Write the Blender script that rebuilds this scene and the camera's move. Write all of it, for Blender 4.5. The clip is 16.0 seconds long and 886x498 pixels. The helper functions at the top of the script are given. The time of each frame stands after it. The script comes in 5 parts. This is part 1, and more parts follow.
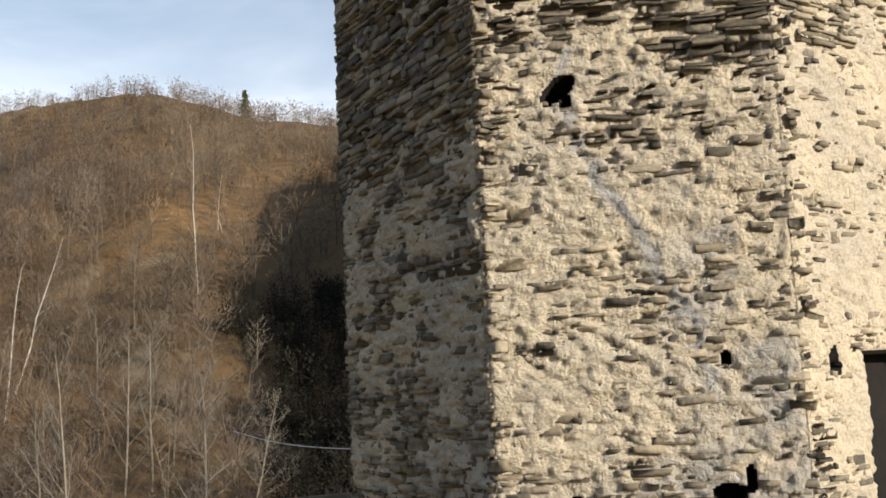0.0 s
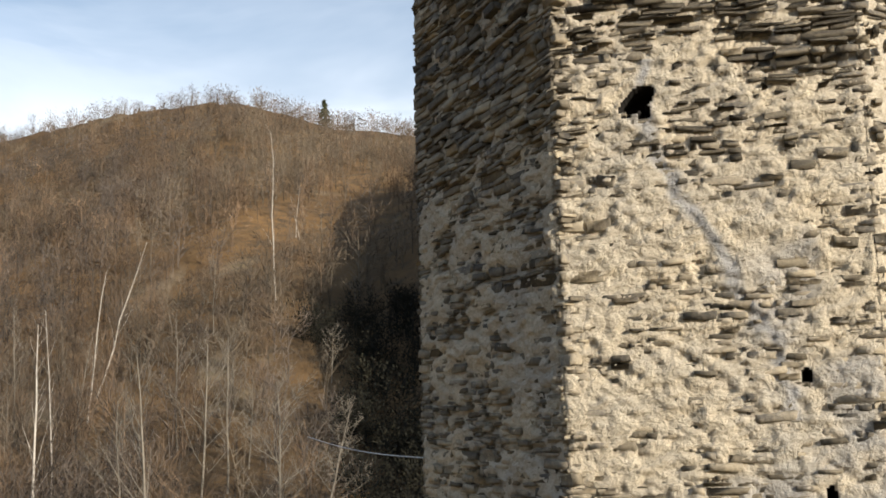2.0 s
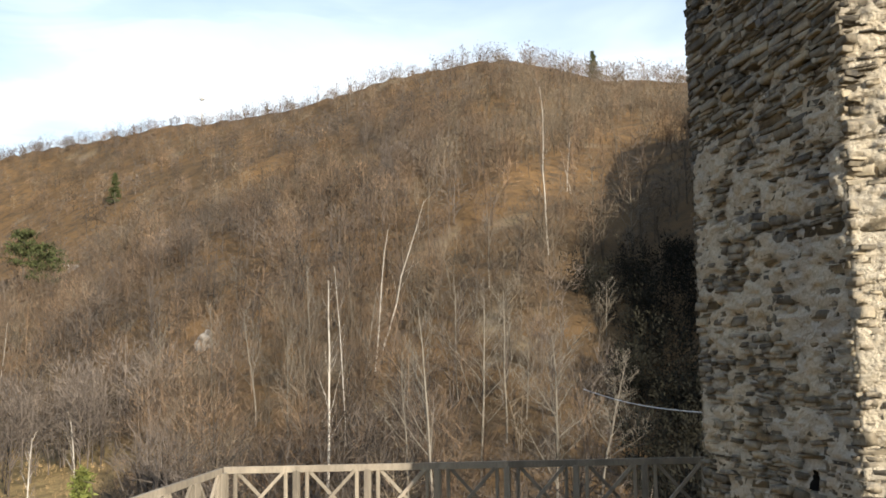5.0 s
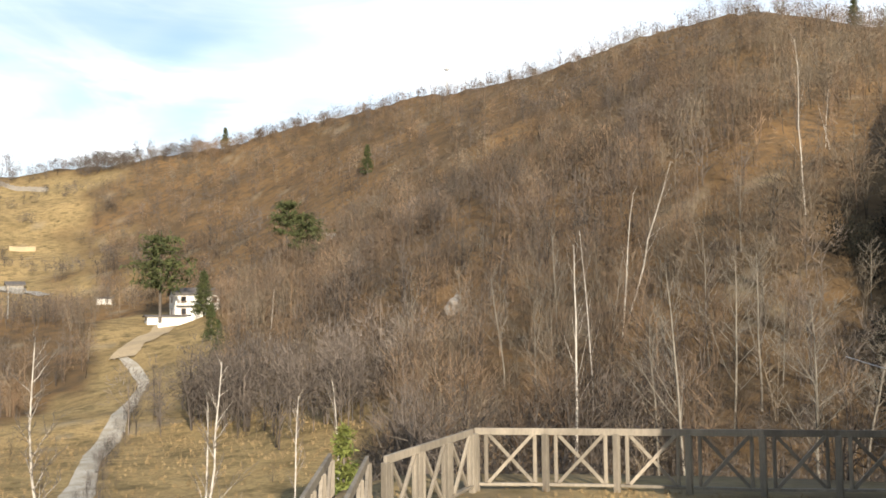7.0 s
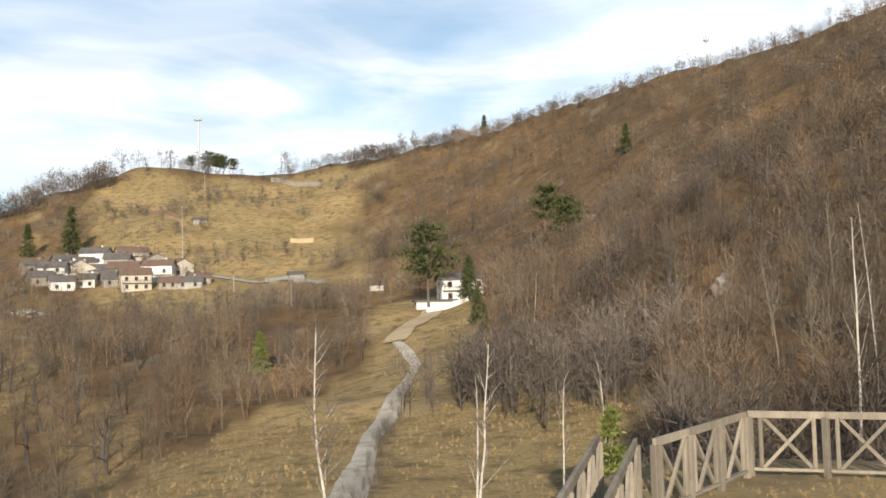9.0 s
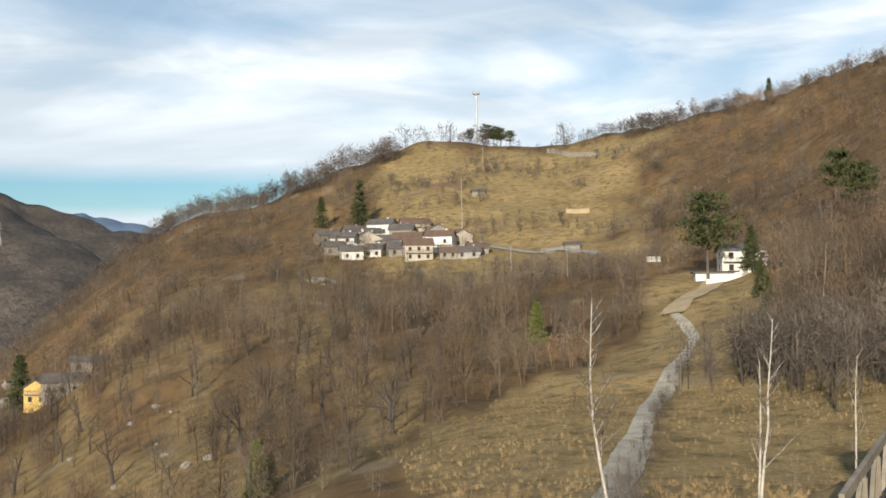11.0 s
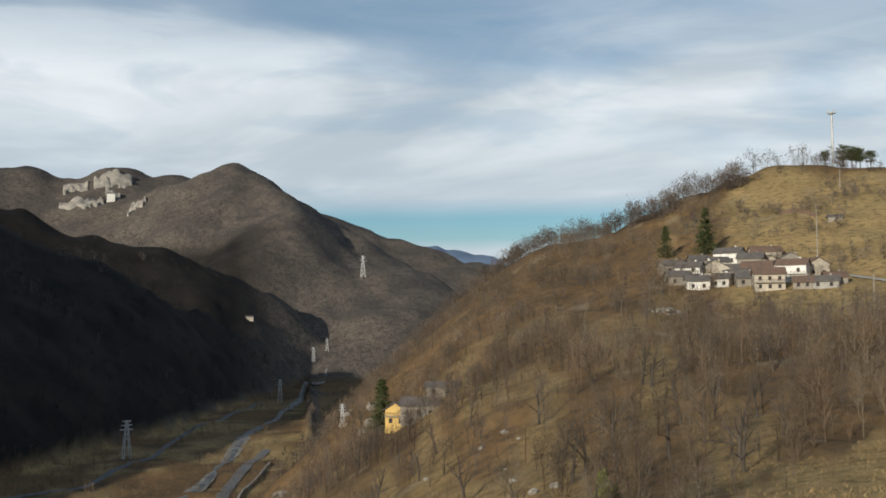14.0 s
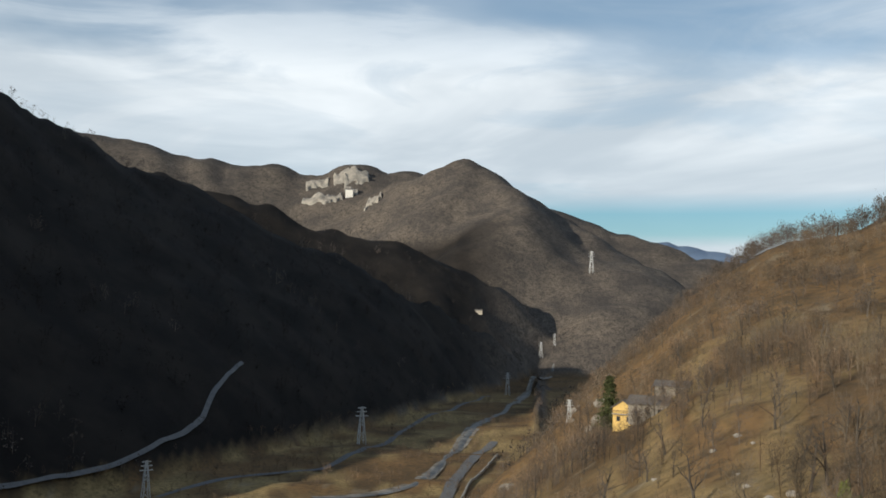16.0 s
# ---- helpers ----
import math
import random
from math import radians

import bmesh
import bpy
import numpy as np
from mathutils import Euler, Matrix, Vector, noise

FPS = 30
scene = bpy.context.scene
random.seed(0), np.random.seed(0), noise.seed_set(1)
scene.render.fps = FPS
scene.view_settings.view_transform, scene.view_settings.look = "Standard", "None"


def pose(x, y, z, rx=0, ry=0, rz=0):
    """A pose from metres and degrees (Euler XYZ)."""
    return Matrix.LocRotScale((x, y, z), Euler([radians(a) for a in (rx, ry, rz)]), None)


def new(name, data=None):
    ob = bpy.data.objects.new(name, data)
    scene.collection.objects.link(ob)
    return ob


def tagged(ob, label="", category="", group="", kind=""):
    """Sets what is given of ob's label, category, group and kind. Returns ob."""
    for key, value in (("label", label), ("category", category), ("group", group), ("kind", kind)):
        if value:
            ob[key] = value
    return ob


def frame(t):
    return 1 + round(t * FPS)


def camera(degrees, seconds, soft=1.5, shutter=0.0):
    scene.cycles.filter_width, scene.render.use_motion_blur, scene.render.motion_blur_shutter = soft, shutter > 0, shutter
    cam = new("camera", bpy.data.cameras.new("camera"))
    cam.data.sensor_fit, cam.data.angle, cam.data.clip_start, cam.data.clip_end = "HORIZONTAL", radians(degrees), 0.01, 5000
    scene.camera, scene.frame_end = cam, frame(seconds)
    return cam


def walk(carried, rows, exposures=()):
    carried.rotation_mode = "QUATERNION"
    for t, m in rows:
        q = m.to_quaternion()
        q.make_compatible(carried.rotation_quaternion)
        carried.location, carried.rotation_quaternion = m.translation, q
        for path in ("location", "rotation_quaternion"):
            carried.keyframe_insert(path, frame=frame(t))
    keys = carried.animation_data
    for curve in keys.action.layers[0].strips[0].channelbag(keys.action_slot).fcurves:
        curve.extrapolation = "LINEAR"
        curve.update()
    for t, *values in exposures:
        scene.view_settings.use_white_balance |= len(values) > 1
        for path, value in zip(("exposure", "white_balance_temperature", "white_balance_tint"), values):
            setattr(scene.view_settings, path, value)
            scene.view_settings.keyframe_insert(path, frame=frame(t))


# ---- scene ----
# ---- camera: it stands on the castle mound and turns to the left ----
cam = camera(46.0, 16.0, soft=1.7)
TURNS = [(0, 0.31, 7.43, 2.73),
        (0.5, 2.18, 7.51, 2.16),
        (1, 3.52, 7.86, 1.52),
        (1.5, 3.83, 8.12, 1.32),
        (2, 4.29, 8.12, 1.30),
        (2.5, 5.84, 7.97, 1.24),
        (3, 8.13, 7.43, 1.28),
        (3.5, 10.02, 6.97, 1.36),
        (4, 13.00, 6.50, 1.23),
        (4.5, 16.01, 6.17, 1.05),
        (7, 32.61, 4.07, 0.60),
        (7.5, 35.77, 3.57, 1.05),
        (8, 39.79, 3.63, 1.37),
        (8.5, 43.35, 3.52, 1.55),
        (9, 46.96, 3.36, 1.57),
        (9.5, 51.41, 3.08, 1.39),
        (12, 67.62, 1.88, 0.63),
        (12.5, 70.59, 2.10, 0.53),
        (13, 73.74, 2.68, 0.61),
        (13.5, 76.52, 3.66, 0.49),
        (14, 80.70, 3.94, 0.43),
        (14.5, 84.64, 3.67, 0.04),
        (15, 87.66, 3.29, -0.45),
        (15.5, 89.71, 3.27, -1.13),
        (16, 93.13, 3.63, -0.90)]
walk(cam, [(t, pose(0, 0, 0, 90 + pitch, roll, yaw)) for t, yaw, pitch, roll in TURNS],
     exposures=[(0, 0.47, 6400, 10), (2, 0.52, 6350, 9.5), (3.5, 0.7, 6250, 8.5), (4.7, 0.8, 6300, 8.5), (7, 0.85, 6450, 9.5), (9, 0.52, 6400, 9),
                (10, 0.38, 6350, 8), (12.5, 0.1, 6300, 6.5), (14.0, -0.15, 6250, 6), (14.8, -0.15, 6250, 6), (16, 0.02, 6250, 6)])

# ---- world, sun, exposure ----
SUN_YAW, SUN_EL = 228.0, 17.5
world = bpy.data.worlds.new("world")
scene.world = world
world.use_nodes = True


def build_sky():
    """Clear winter sky under streaks of thin cloud, a clear strip low down and a bank on the horizon."""
    nt = world.node_tree
    nt.nodes.clear()
    N, L = nt.nodes.new, nt.links.new
    out, bg = N("ShaderNodeOutputWorld"), N("ShaderNodeBackground")
    sky = N("ShaderNodeTexSky")
    sky.sky_type, sky.sun_disc = "NISHITA", False
    sky.sun_elevation, sky.sun_rotation = radians(SUN_EL), radians(-SUN_YAW)
    sky.air_density, sky.dust_density, sky.ozone_density = 1.0, 0.6, 2.5
    co = N("ShaderNodeTexCoord")

    def streaks(scale, detail, stretch, shift, lo, hi, warp=0.5):
        mp, n, r = N("ShaderNodeMapping"), N("ShaderNodeTexNoise"), N("ShaderNodeMapRange")
        mp.inputs["Scale"].default_value, mp.inputs["Location"].default_value = (1, 1, stretch), shift
        mp.inputs["Rotation"].default_value = (radians(4), radians(-3), 0)
        n.inputs["Scale"].default_value, n.inputs["Detail"].default_value = scale, detail
        n.inputs["Roughness"].default_value, n.inputs["Distortion"].default_value = 0.55, warp
        r.interpolation_type = "SMOOTHSTEP"
        r.inputs["From Min"].default_value, r.inputs["From Max"].default_value = lo, hi
        L(co.outputs["Generated"], mp.inputs["Vector"])
        L(mp.outputs["Vector"], n.inputs["Vector"])
        L(n.outputs["Fac"], r.inputs["Value"])
        return r.outputs["Result"]

    def sums(op, a, b):
        m = N("ShaderNodeMath")
        m.operation, m.use_clamp = op, True
        for k, v in enumerate((a, b)):
            if isinstance(v, float):
                m.inputs[k].default_value = v
            else:
                L(v, m.inputs[k])
        return m.outputs[0]

    sep = N("ShaderNodeSeparateXYZ")
    L(co.outputs["Generated"], sep.inputs["Vector"])
    height = N("ShaderNodeValToRGB")
    L(sep.outputs["Z"], height.inputs["Fac"])
    e = height.color_ramp.elements
    e[0].position, e[0].color = 0.0, (1, 1, 1, 1)
    e[1].position, e[1].color = 1.0, (0.25, 0.25, 0.25, 1)
    for pos, v in ((0.066, 0.95), (0.079, 0.16), (0.098, 0.10), (0.118, 0.95), (0.22, 1.0), (0.24, 0.86), (0.28, 0.6), (0.33, 0.42), (0.6, 0.3)):
        k = e.new(pos)
        k.color = (v, v, v, 1)
    veil = streaks(1.3, 4.0, 3.2, (0.3, 1.7, 0.2), 0.28, 0.62)
    wisps = streaks(3.4, 7.0, 4.5, (4.1, 0.6, 1.3), 0.36, 0.66, 0.9)
    cover = sums("ADD", sums("MULTIPLY", veil, 0.88), sums("MULTIPLY", wisps, 0.48))
    cover = sums("MULTIPLY", cover, height.outputs["Color"])
    shade = streaks(2.3, 5.0, 3.8, (7.7, 2.2, 0.4), 0.34, 0.66)
    cloud, mix, deep = N("ShaderNodeMix"), N("ShaderNodeMix"), N("ShaderNodeMix")
    cloud.data_type = mix.data_type = deep.data_type = "RGBA"
    cloud.inputs["A"].default_value, cloud.inputs["B"].default_value = (11.8, 12.8, 13.9, 1), (19.2, 19.5, 19.9, 1)
    L(shade, cloud.inputs["Factor"])
    deep.blend_type = "MULTIPLY"
    deep.inputs["Factor"].default_value = 1.0
    deep.inputs["B"].default_value = (1.28, 1.72, 1.86, 1)
    L(sky.outputs["Color"], deep.inputs["A"])
    L(cover, mix.inputs["Factor"])
    L(deep.outputs["Result"], mix.inputs["A"])
    L(cloud.outputs["Result"], mix.inputs["B"])
    L(mix.outputs["Result"], bg.inputs["Color"])
    bg.inputs["Strength"].default_value = 0.05
    L(bg.outputs["Background"], out.inputs["Surface"])


build_sky()
sun = new("sun", bpy.data.lights.new("sun", "SUN"))
sun.data.energy, sun.data.angle, sun.data.color = 5.0, radians(0.5), (1.0, 0.89, 0.74)
sun.matrix_world = pose(0, 0, 300, 90 - SUN_EL, 0, SUN_YAW + 180)


# ---- materials ----
def lin(c):
    return (*c, 1.0)


def material(name, a, b, scale, rough=0.9, bump=0.3, fine=6.0, metal=0.0, c=None, var=0.0, bump_dist=0.02, stretch=(1, 1, 1), tone=False, stain=None):
    """Two colours mixed by coarse noise, a third by fine noise, bump from both. tone: each tree has its own lightness."""
    m = bpy.data.materials.new(name)
    m.use_nodes = True
    nt = m.node_tree
    N, L = nt.nodes.new, nt.links.new
    bs = nt.nodes["Principled BSDF"]
    bs.inputs["Roughness"].default_value, bs.inputs["Metallic"].default_value = rough, metal
    bs.inputs["Specular IOR Level"].default_value = 0.25
    co, mp = N("ShaderNodeTexCoord"), N("ShaderNodeMapping")
    mp.inputs["Scale"].default_value = stretch
    L(co.outputs["Object"], mp.inputs["Vector"])
    n1, n2 = N("ShaderNodeTexNoise"), N("ShaderNodeTexNoise")
    for n, s in ((n1, scale), (n2, scale * fine)):
        n.inputs["Scale"].default_value, n.inputs["Detail"].default_value = s, 6.0
        n.inputs["Roughness"].default_value = 0.62
        L(mp.outputs["Vector"], n.inputs["Vector"])
    r1, r2 = N("ShaderNodeMapRange"), N("ShaderNodeMapRange")
    for r, n, lo, hi in ((r1, n1, 0.38, 0.62), (r2, n2, 0.45, 0.7)):
        r.inputs["From Min"].default_value, r.inputs["From Max"].default_value = lo, hi
        L(n.outputs["Fac"], r.inputs["Value"])
    m1, m2 = N("ShaderNodeMix"), N("ShaderNodeMix")
    m1.data_type = m2.data_type = "RGBA"
    m1.inputs["A"].default_value, m1.inputs["B"].default_value = lin(a), lin(b)
    third = c or tuple(0.5 * (p + q) * 0.6 for p, q in zip(a, b))
    m2.inputs["B"].default_value = lin(third)
    L(r1.outputs["Result"], m1.inputs["Factor"])
    half = N("ShaderNodeMath")
    half.operation = "MULTIPLY"
    half.inputs[1].default_value = 0.55
    L(r2.outputs["Result"], half.inputs[0])
    L(half.outputs[0], m2.inputs["Factor"])
    L(m1.outputs["Result"], m2.inputs["A"])
    col = m2.outputs["Result"]
    if var:
        info, geo, sm = N("ShaderNodeObjectInfo"), N("ShaderNodeNewGeometry"), N("ShaderNodeMath")
        sm.operation = "ADD"
        L(info.outputs["Random"], sm.inputs[0])
        L(geo.outputs["Random Per Island"], sm.inputs[1])
        fr = N("ShaderNodeMath")
        fr.operation = "FRACT"
        L(sm.outputs[0], fr.inputs[0])
        vr = N("ShaderNodeMapRange")
        vr.inputs["To Min"].default_value, vr.inputs["To Max"].default_value = 1 - var, 1 + var
        L(fr.outputs[0], vr.inputs["Value"])
        hs = N("ShaderNodeHueSaturation")
        value = vr.outputs["Result"]
        if tone:
            own, mt = N("ShaderNodeAttribute"), N("ShaderNodeMath")
            own.attribute_name, mt.operation = "tone", "MULTIPLY"
            L(own.outputs["Fac"], mt.inputs[0])
            L(value, mt.inputs[1])
            value = mt.outputs[0]
        L(value, hs.inputs["Value"])
        L(col, hs.inputs["Color"])
        col = hs.outputs["Color"]
    if stain:
        at, sm = N("ShaderNodeAttribute"), N("ShaderNodeMix")
        at.attribute_name, sm.data_type = "stain", "RGBA"
        sm.inputs["B"].default_value = lin(stain)
        L(at.outputs["Fac"], sm.inputs["Factor"])
        L(col, sm.inputs["A"])
        col = sm.outputs["Result"]
    L(col, bs.inputs["Base Color"])
    if bump:
        bp = N("ShaderNodeBump")
        bp.inputs["Strength"].default_value, bp.inputs["Distance"].default_value = bump, bump_dist
        L(n2.outputs["Fac"], bp.inputs["Height"])
        L(bp.outputs["Normal"], bs.inputs["Normal"])
    return m


def ground_material():
    """Leaf litter, dry grass and bare earth, mixed by the cover attribute painted on the land."""
    m = bpy.data.materials.new("winter_land")
    m.use_nodes = True
    nt = m.node_tree
    N, L = nt.nodes.new, nt.links.new
    bs = nt.nodes["Principled BSDF"]
    bs.inputs["Roughness"].default_value = 0.95
    bs.inputs["Specular IOR Level"].default_value = 0.1
    co = N("ShaderNodeTexCoord")

    def noise_ramp(scale, lo, hi, a, b, detail=7.0):
        n, r, x = N("ShaderNodeTexNoise"), N("ShaderNodeMapRange"), N("ShaderNodeMix")
        x.data_type = "RGBA"
        n.inputs["Scale"].default_value, n.inputs["Detail"].default_value = scale, detail
        n.inputs["Roughness"].default_value = 0.65
        r.inputs["From Min"].default_value, r.inputs["From Max"].default_value = lo, hi
        L(co.outputs["Object"], n.inputs["Vector"])
        L(n.outputs["Fac"], r.inputs["Value"])
        L(r.outputs["Result"], x.inputs["Factor"])
        for key, v in (("A", a), ("B", b)):
            if isinstance(v, tuple):
                x.inputs[key].default_value = lin(v)
            else:
                L(v, x.inputs[key])
        return x.outputs["Result"], n.outputs["Fac"]

    leaf, _ = noise_ramp(0.02, 0.4, 0.62, (0.120, 0.078, 0.040), (0.205, 0.122, 0.054))
    leaf, _ = noise_ramp(0.28, 0.46, 0.72, leaf, (0.065, 0.052, 0.036))
    grass, _ = noise_ramp(0.025, 0.4, 0.62, (0.34, 0.25, 0.115), (0.41, 0.285, 0.13))
    grass, _ = noise_ramp(0.07, 0.45, 0.62, grass, (0.285, 0.20, 0.09))
    grass, _ = noise_ramp(0.35, 0.48, 0.66, grass, (0.13, 0.098, 0.045))
    grass, fine = noise_ramp(2.2, 0.45, 0.75, grass, (0.15, 0.105, 0.05))
    earth, _ = noise_ramp(0.6, 0.4, 0.65, (0.30, 0.24, 0.17), (0.2, 0.17, 0.1))
    at = N("ShaderNodeAttribute")
    at.attribute_name = "cover"
    sp = N("ShaderNodeSeparateColor")
    L(at.outputs["Color"], sp.inputs["Color"])
    prev = leaf
    for ch, colr in (("Red", grass), ("Green", earth)):
        x = N("ShaderNodeMix")
        x.data_type = "RGBA"
        L(sp.outputs[ch], x.inputs["Factor"])
        L(prev, x.inputs["A"])
        L(colr, x.inputs["B"])
        prev = x.outputs["Result"]
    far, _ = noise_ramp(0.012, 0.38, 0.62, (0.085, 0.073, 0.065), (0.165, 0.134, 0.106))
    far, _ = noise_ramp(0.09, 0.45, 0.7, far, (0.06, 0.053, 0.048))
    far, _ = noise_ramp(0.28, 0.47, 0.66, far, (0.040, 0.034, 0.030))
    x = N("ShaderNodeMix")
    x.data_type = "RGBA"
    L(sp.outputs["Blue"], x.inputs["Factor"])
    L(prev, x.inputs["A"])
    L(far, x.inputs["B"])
    # near-black tone that puts the valley side's shade into the ground colour
    slope_shade, _ = noise_ramp(0.015, 0.4, 0.62, (0.016, 0.014, 0.013), (0.030, 0.025, 0.021))
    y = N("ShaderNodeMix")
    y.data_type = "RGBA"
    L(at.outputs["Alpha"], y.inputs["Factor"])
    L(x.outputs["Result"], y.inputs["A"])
    L(slope_shade, y.inputs["B"])
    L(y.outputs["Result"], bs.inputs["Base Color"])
    bp = N("ShaderNodeBump")
    bp.inputs["Strength"].default_value, bp.inputs["Distance"].default_value = 0.5, 0.25
    L(fine, bp.inputs["Height"])
    L(bp.outputs["Normal"], bs.inputs["Normal"])
    return m


LAND = ground_material()
MORTAR = material("lime_mortar", (0.64, 0.545, 0.40), (0.52, 0.46, 0.365), 1.1, 0.95, 1.0, 26.0, c=(0.28, 0.235, 0.17), bump_dist=0.05, stain=(0.36, 0.345, 0.325))
STONE = material("schist", (0.27, 0.225, 0.155), (0.115, 0.104, 0.088), 2.2, 0.85, 1.0, 9.0, c=(0.36, 0.30, 0.21), var=0.55, bump_dist=0.02)
# near-black colour that stands for the darkness inside holes, doorway and tunnel
DARKHOLE = material("hole_shade", (0.010, 0.009, 0.008), (0.016, 0.013, 0.011), 3.0)
TIMBER = material("weathered_timber", (0.30, 0.255, 0.195), (0.21, 0.18, 0.14), 3.0, 0.85, 0.5, 9.0, var=0.25, bump_dist=0.006, stretch=(1, 1, 0.3))
BARK = material("grey_bark", (0.17, 0.145, 0.12), (0.10, 0.085, 0.07), 0.6, 0.95, 0.4, 5.0, var=0.35)
DARKBARK = material("chestnut_bark", (0.10, 0.082, 0.066), (0.055, 0.046, 0.038), 0.6, 0.95, 0.4, 5.0, var=0.3)
BIRCH = material("birch_bark", (0.56, 0.51, 0.44), (0.42, 0.37, 0.31), 1.2, 0.8, 0.3, 4.0, c=(0.13, 0.11, 0.09))
TWIG = material("twigs", (0.155, 0.126, 0.098), (0.105, 0.088, 0.071), 0.05, 0.95, 0.0, 5.0, var=0.35)
# lighter copy of the bark, with the sunlight on these trees in its colour
PALEBARK = material("sunlit_ash_bark", (0.23, 0.20, 0.158), (0.16, 0.138, 0.11), 0.8, 0.95, 0.3, 5.0, var=0.2)
WOODS_GREY = material("grey_woods", (0.145, 0.116, 0.093), (0.095, 0.079, 0.066), 0.05, 0.95, 0.0, 5.0, var=0.3, tone=True)
WOODS_RUSSET = material("russet_woods", (0.200, 0.132, 0.080), (0.140, 0.100, 0.068), 0.03, 0.95, 0.0, 5.0, var=0.3, tone=True)
WOODS_TAN = material("tan_woods", (0.180, 0.140, 0.095), (0.130, 0.105, 0.078), 0.03, 0.95, 0.0, 5.0, var=0.3, tone=True)
DRY_GRASS = material("dry_grass_blades", (0.36, 0.25, 0.125), (0.26, 0.18, 0.085), 0.05, 0.95, 0.0, 5.0, var=0.25, tone=True)
# darkened copy of the woods, with the valley side's shade in its colour
WOODS_DARK = material("slope_shade_woods", (0.036, 0.030, 0.026), (0.023, 0.020, 0.018), 0.01, 0.95, 0.0, 6.0, var=0.3, tone=True)
# near-black leaves: the gully's shade is put into their colour
GULLY_SHADE = material("gully_shade_leaves", (0.011, 0.011, 0.007), (0.019, 0.017, 0.010), 0.3, 0.9, 0.0, 5.0, var=0.3, tone=True)
NEEDLE = material("needles", (0.048, 0.058, 0.022), (0.075, 0.080, 0.028), 0.8, 0.9, 0.0, 5.0, var=0.35)
IVY = material("ivy_leaves", (0.10, 0.13, 0.03), (0.16, 0.16, 0.04), 1.0, 0.7, 0.0, 5.0, var=0.35)
WHITEWALL = material("white_render", (0.80, 0.77, 0.71), (0.66, 0.62, 0.56), 0.3, 0.9, 0.2, 6.0)
CREAM = material("cream_render", (0.52, 0.46, 0.37), (0.42, 0.37, 0.30), 0.3, 0.9, 0.2, 6.0)
YELLOW = material("yellow_render", (0.62, 0.42, 0.14), (0.54, 0.37, 0.13), 0.3, 0.9, 0.2, 6.0)
RUBBLE = material("rubble_wall", (0.33, 0.29, 0.24), (0.22, 0.2, 0.17), 1.5, 0.95, 0.6, 5.0)
ROOF = material("slate_roof", (0.10, 0.09, 0.085), (0.155, 0.135, 0.12), 0.5, 0.8, 0.4, 8.0)
ROOF_TILE = material("clay_roof", (0.19, 0.12, 0.085), (0.14, 0.098, 0.075), 0.5, 0.85, 0.4, 8.0)
GLASS = material("dark_window", (0.03, 0.035, 0.04), (0.045, 0.045, 0.05), 0.5, 0.15, 0.0)
WOODTRIM = material("brown_wood", (0.13, 0.08, 0.05), (0.19, 0.12, 0.07), 1.0, 0.8)
GRAVEL = material("gravel", (0.52, 0.47, 0.39), (0.36, 0.31, 0.23), 0.45, 0.95, 0.5, 12.0, c=(0.28, 0.23, 0.16))
DIRT = material("dirt_track", (0.46, 0.35, 0.21), (0.38, 0.29, 0.18), 0.3, 0.95, 0.4, 12.0)
ASPHALT = material("asphalt", (0.13, 0.13, 0.13), (0.18, 0.175, 0.17), 0.3, 0.9)
CONCRETE = material("concrete", (0.38, 0.36, 0.32), (0.28, 0.265, 0.24), 0.6, 0.9)
STEEL = material("galvanised_steel", (0.58, 0.58, 0.57), (0.46, 0.46, 0.46), 0.8, 0.55, 0.0, metal=0.15)
PALEROCK = material("pale_rock", (0.36, 0.32, 0.27), (0.22, 0.20, 0.175), 0.05, 0.95, 0.5, 8.0)
SHINGLE = material("pale_shingle", (0.33, 0.30, 0.26), (0.13, 0.115, 0.09), 0.09, 0.95, 0.4, 8.0)
WATER = material("river_water", (0.05, 0.052, 0.05), (0.20, 0.19, 0.17), 0.08, 0.45, 0.3, 6.0)
# the blue is distance haze mixed into the hills' base colour
HAZEHILL = material("far_haze_hill", (0.16, 0.22, 0.32), (0.20, 0.26, 0.36), 0.002, 1.0, 0.0)


# ---- helpers for meshes ----
def mesh_np(name, verts, faces, mat=None, smooth=False):
    """faces: an (n, k) array, or a list of such arrays."""
    me = bpy.data.meshes.new(name)
    groups = faces if isinstance(faces, list) else [faces]
    groups = [np.asarray(g, np.int32) for g in groups if len(g)]
    loops = np.concatenate([g.ravel() for g in groups])
    tot = np.concatenate([np.full(len(g), g.shape[1], np.int32) for g in groups])
    me.vertices.add(len(verts))
    me.vertices.foreach_set("co", np.asarray(verts, np.float32).ravel())
    me.loops.add(len(loops))
    me.loops.foreach_set("vertex_index", loops)
    me.polygons.add(len(tot))
    me.polygons.foreach_set("loop_start", np.concatenate([[0], np.cumsum(tot)[:-1]]).astype(np.int32))
    me.polygons.foreach_set("loop_total", tot)
    me.update(calc_edges=True)
    if smooth:
        me.polygons.foreach_set("use_smooth", np.ones(len(tot), bool))
    if mat:
        me.materials.append(mat)
    return me


def bm_mesh(name, bm, mat):
    me = bpy.data.meshes.new(name)
    bm.to_mesh(me)
    bm.free()
    me.materials.append(mat)
    return me


def part(name, data, mat, parent, label=""):
    """One mesh object under a thing or a part. data: a bmesh or a mesh."""
    me = data if isinstance(data, bpy.types.Mesh) else bm_mesh(name, data, mat)
    ob = new(name, me)
    ob.parent = parent
    return tagged(ob, label)


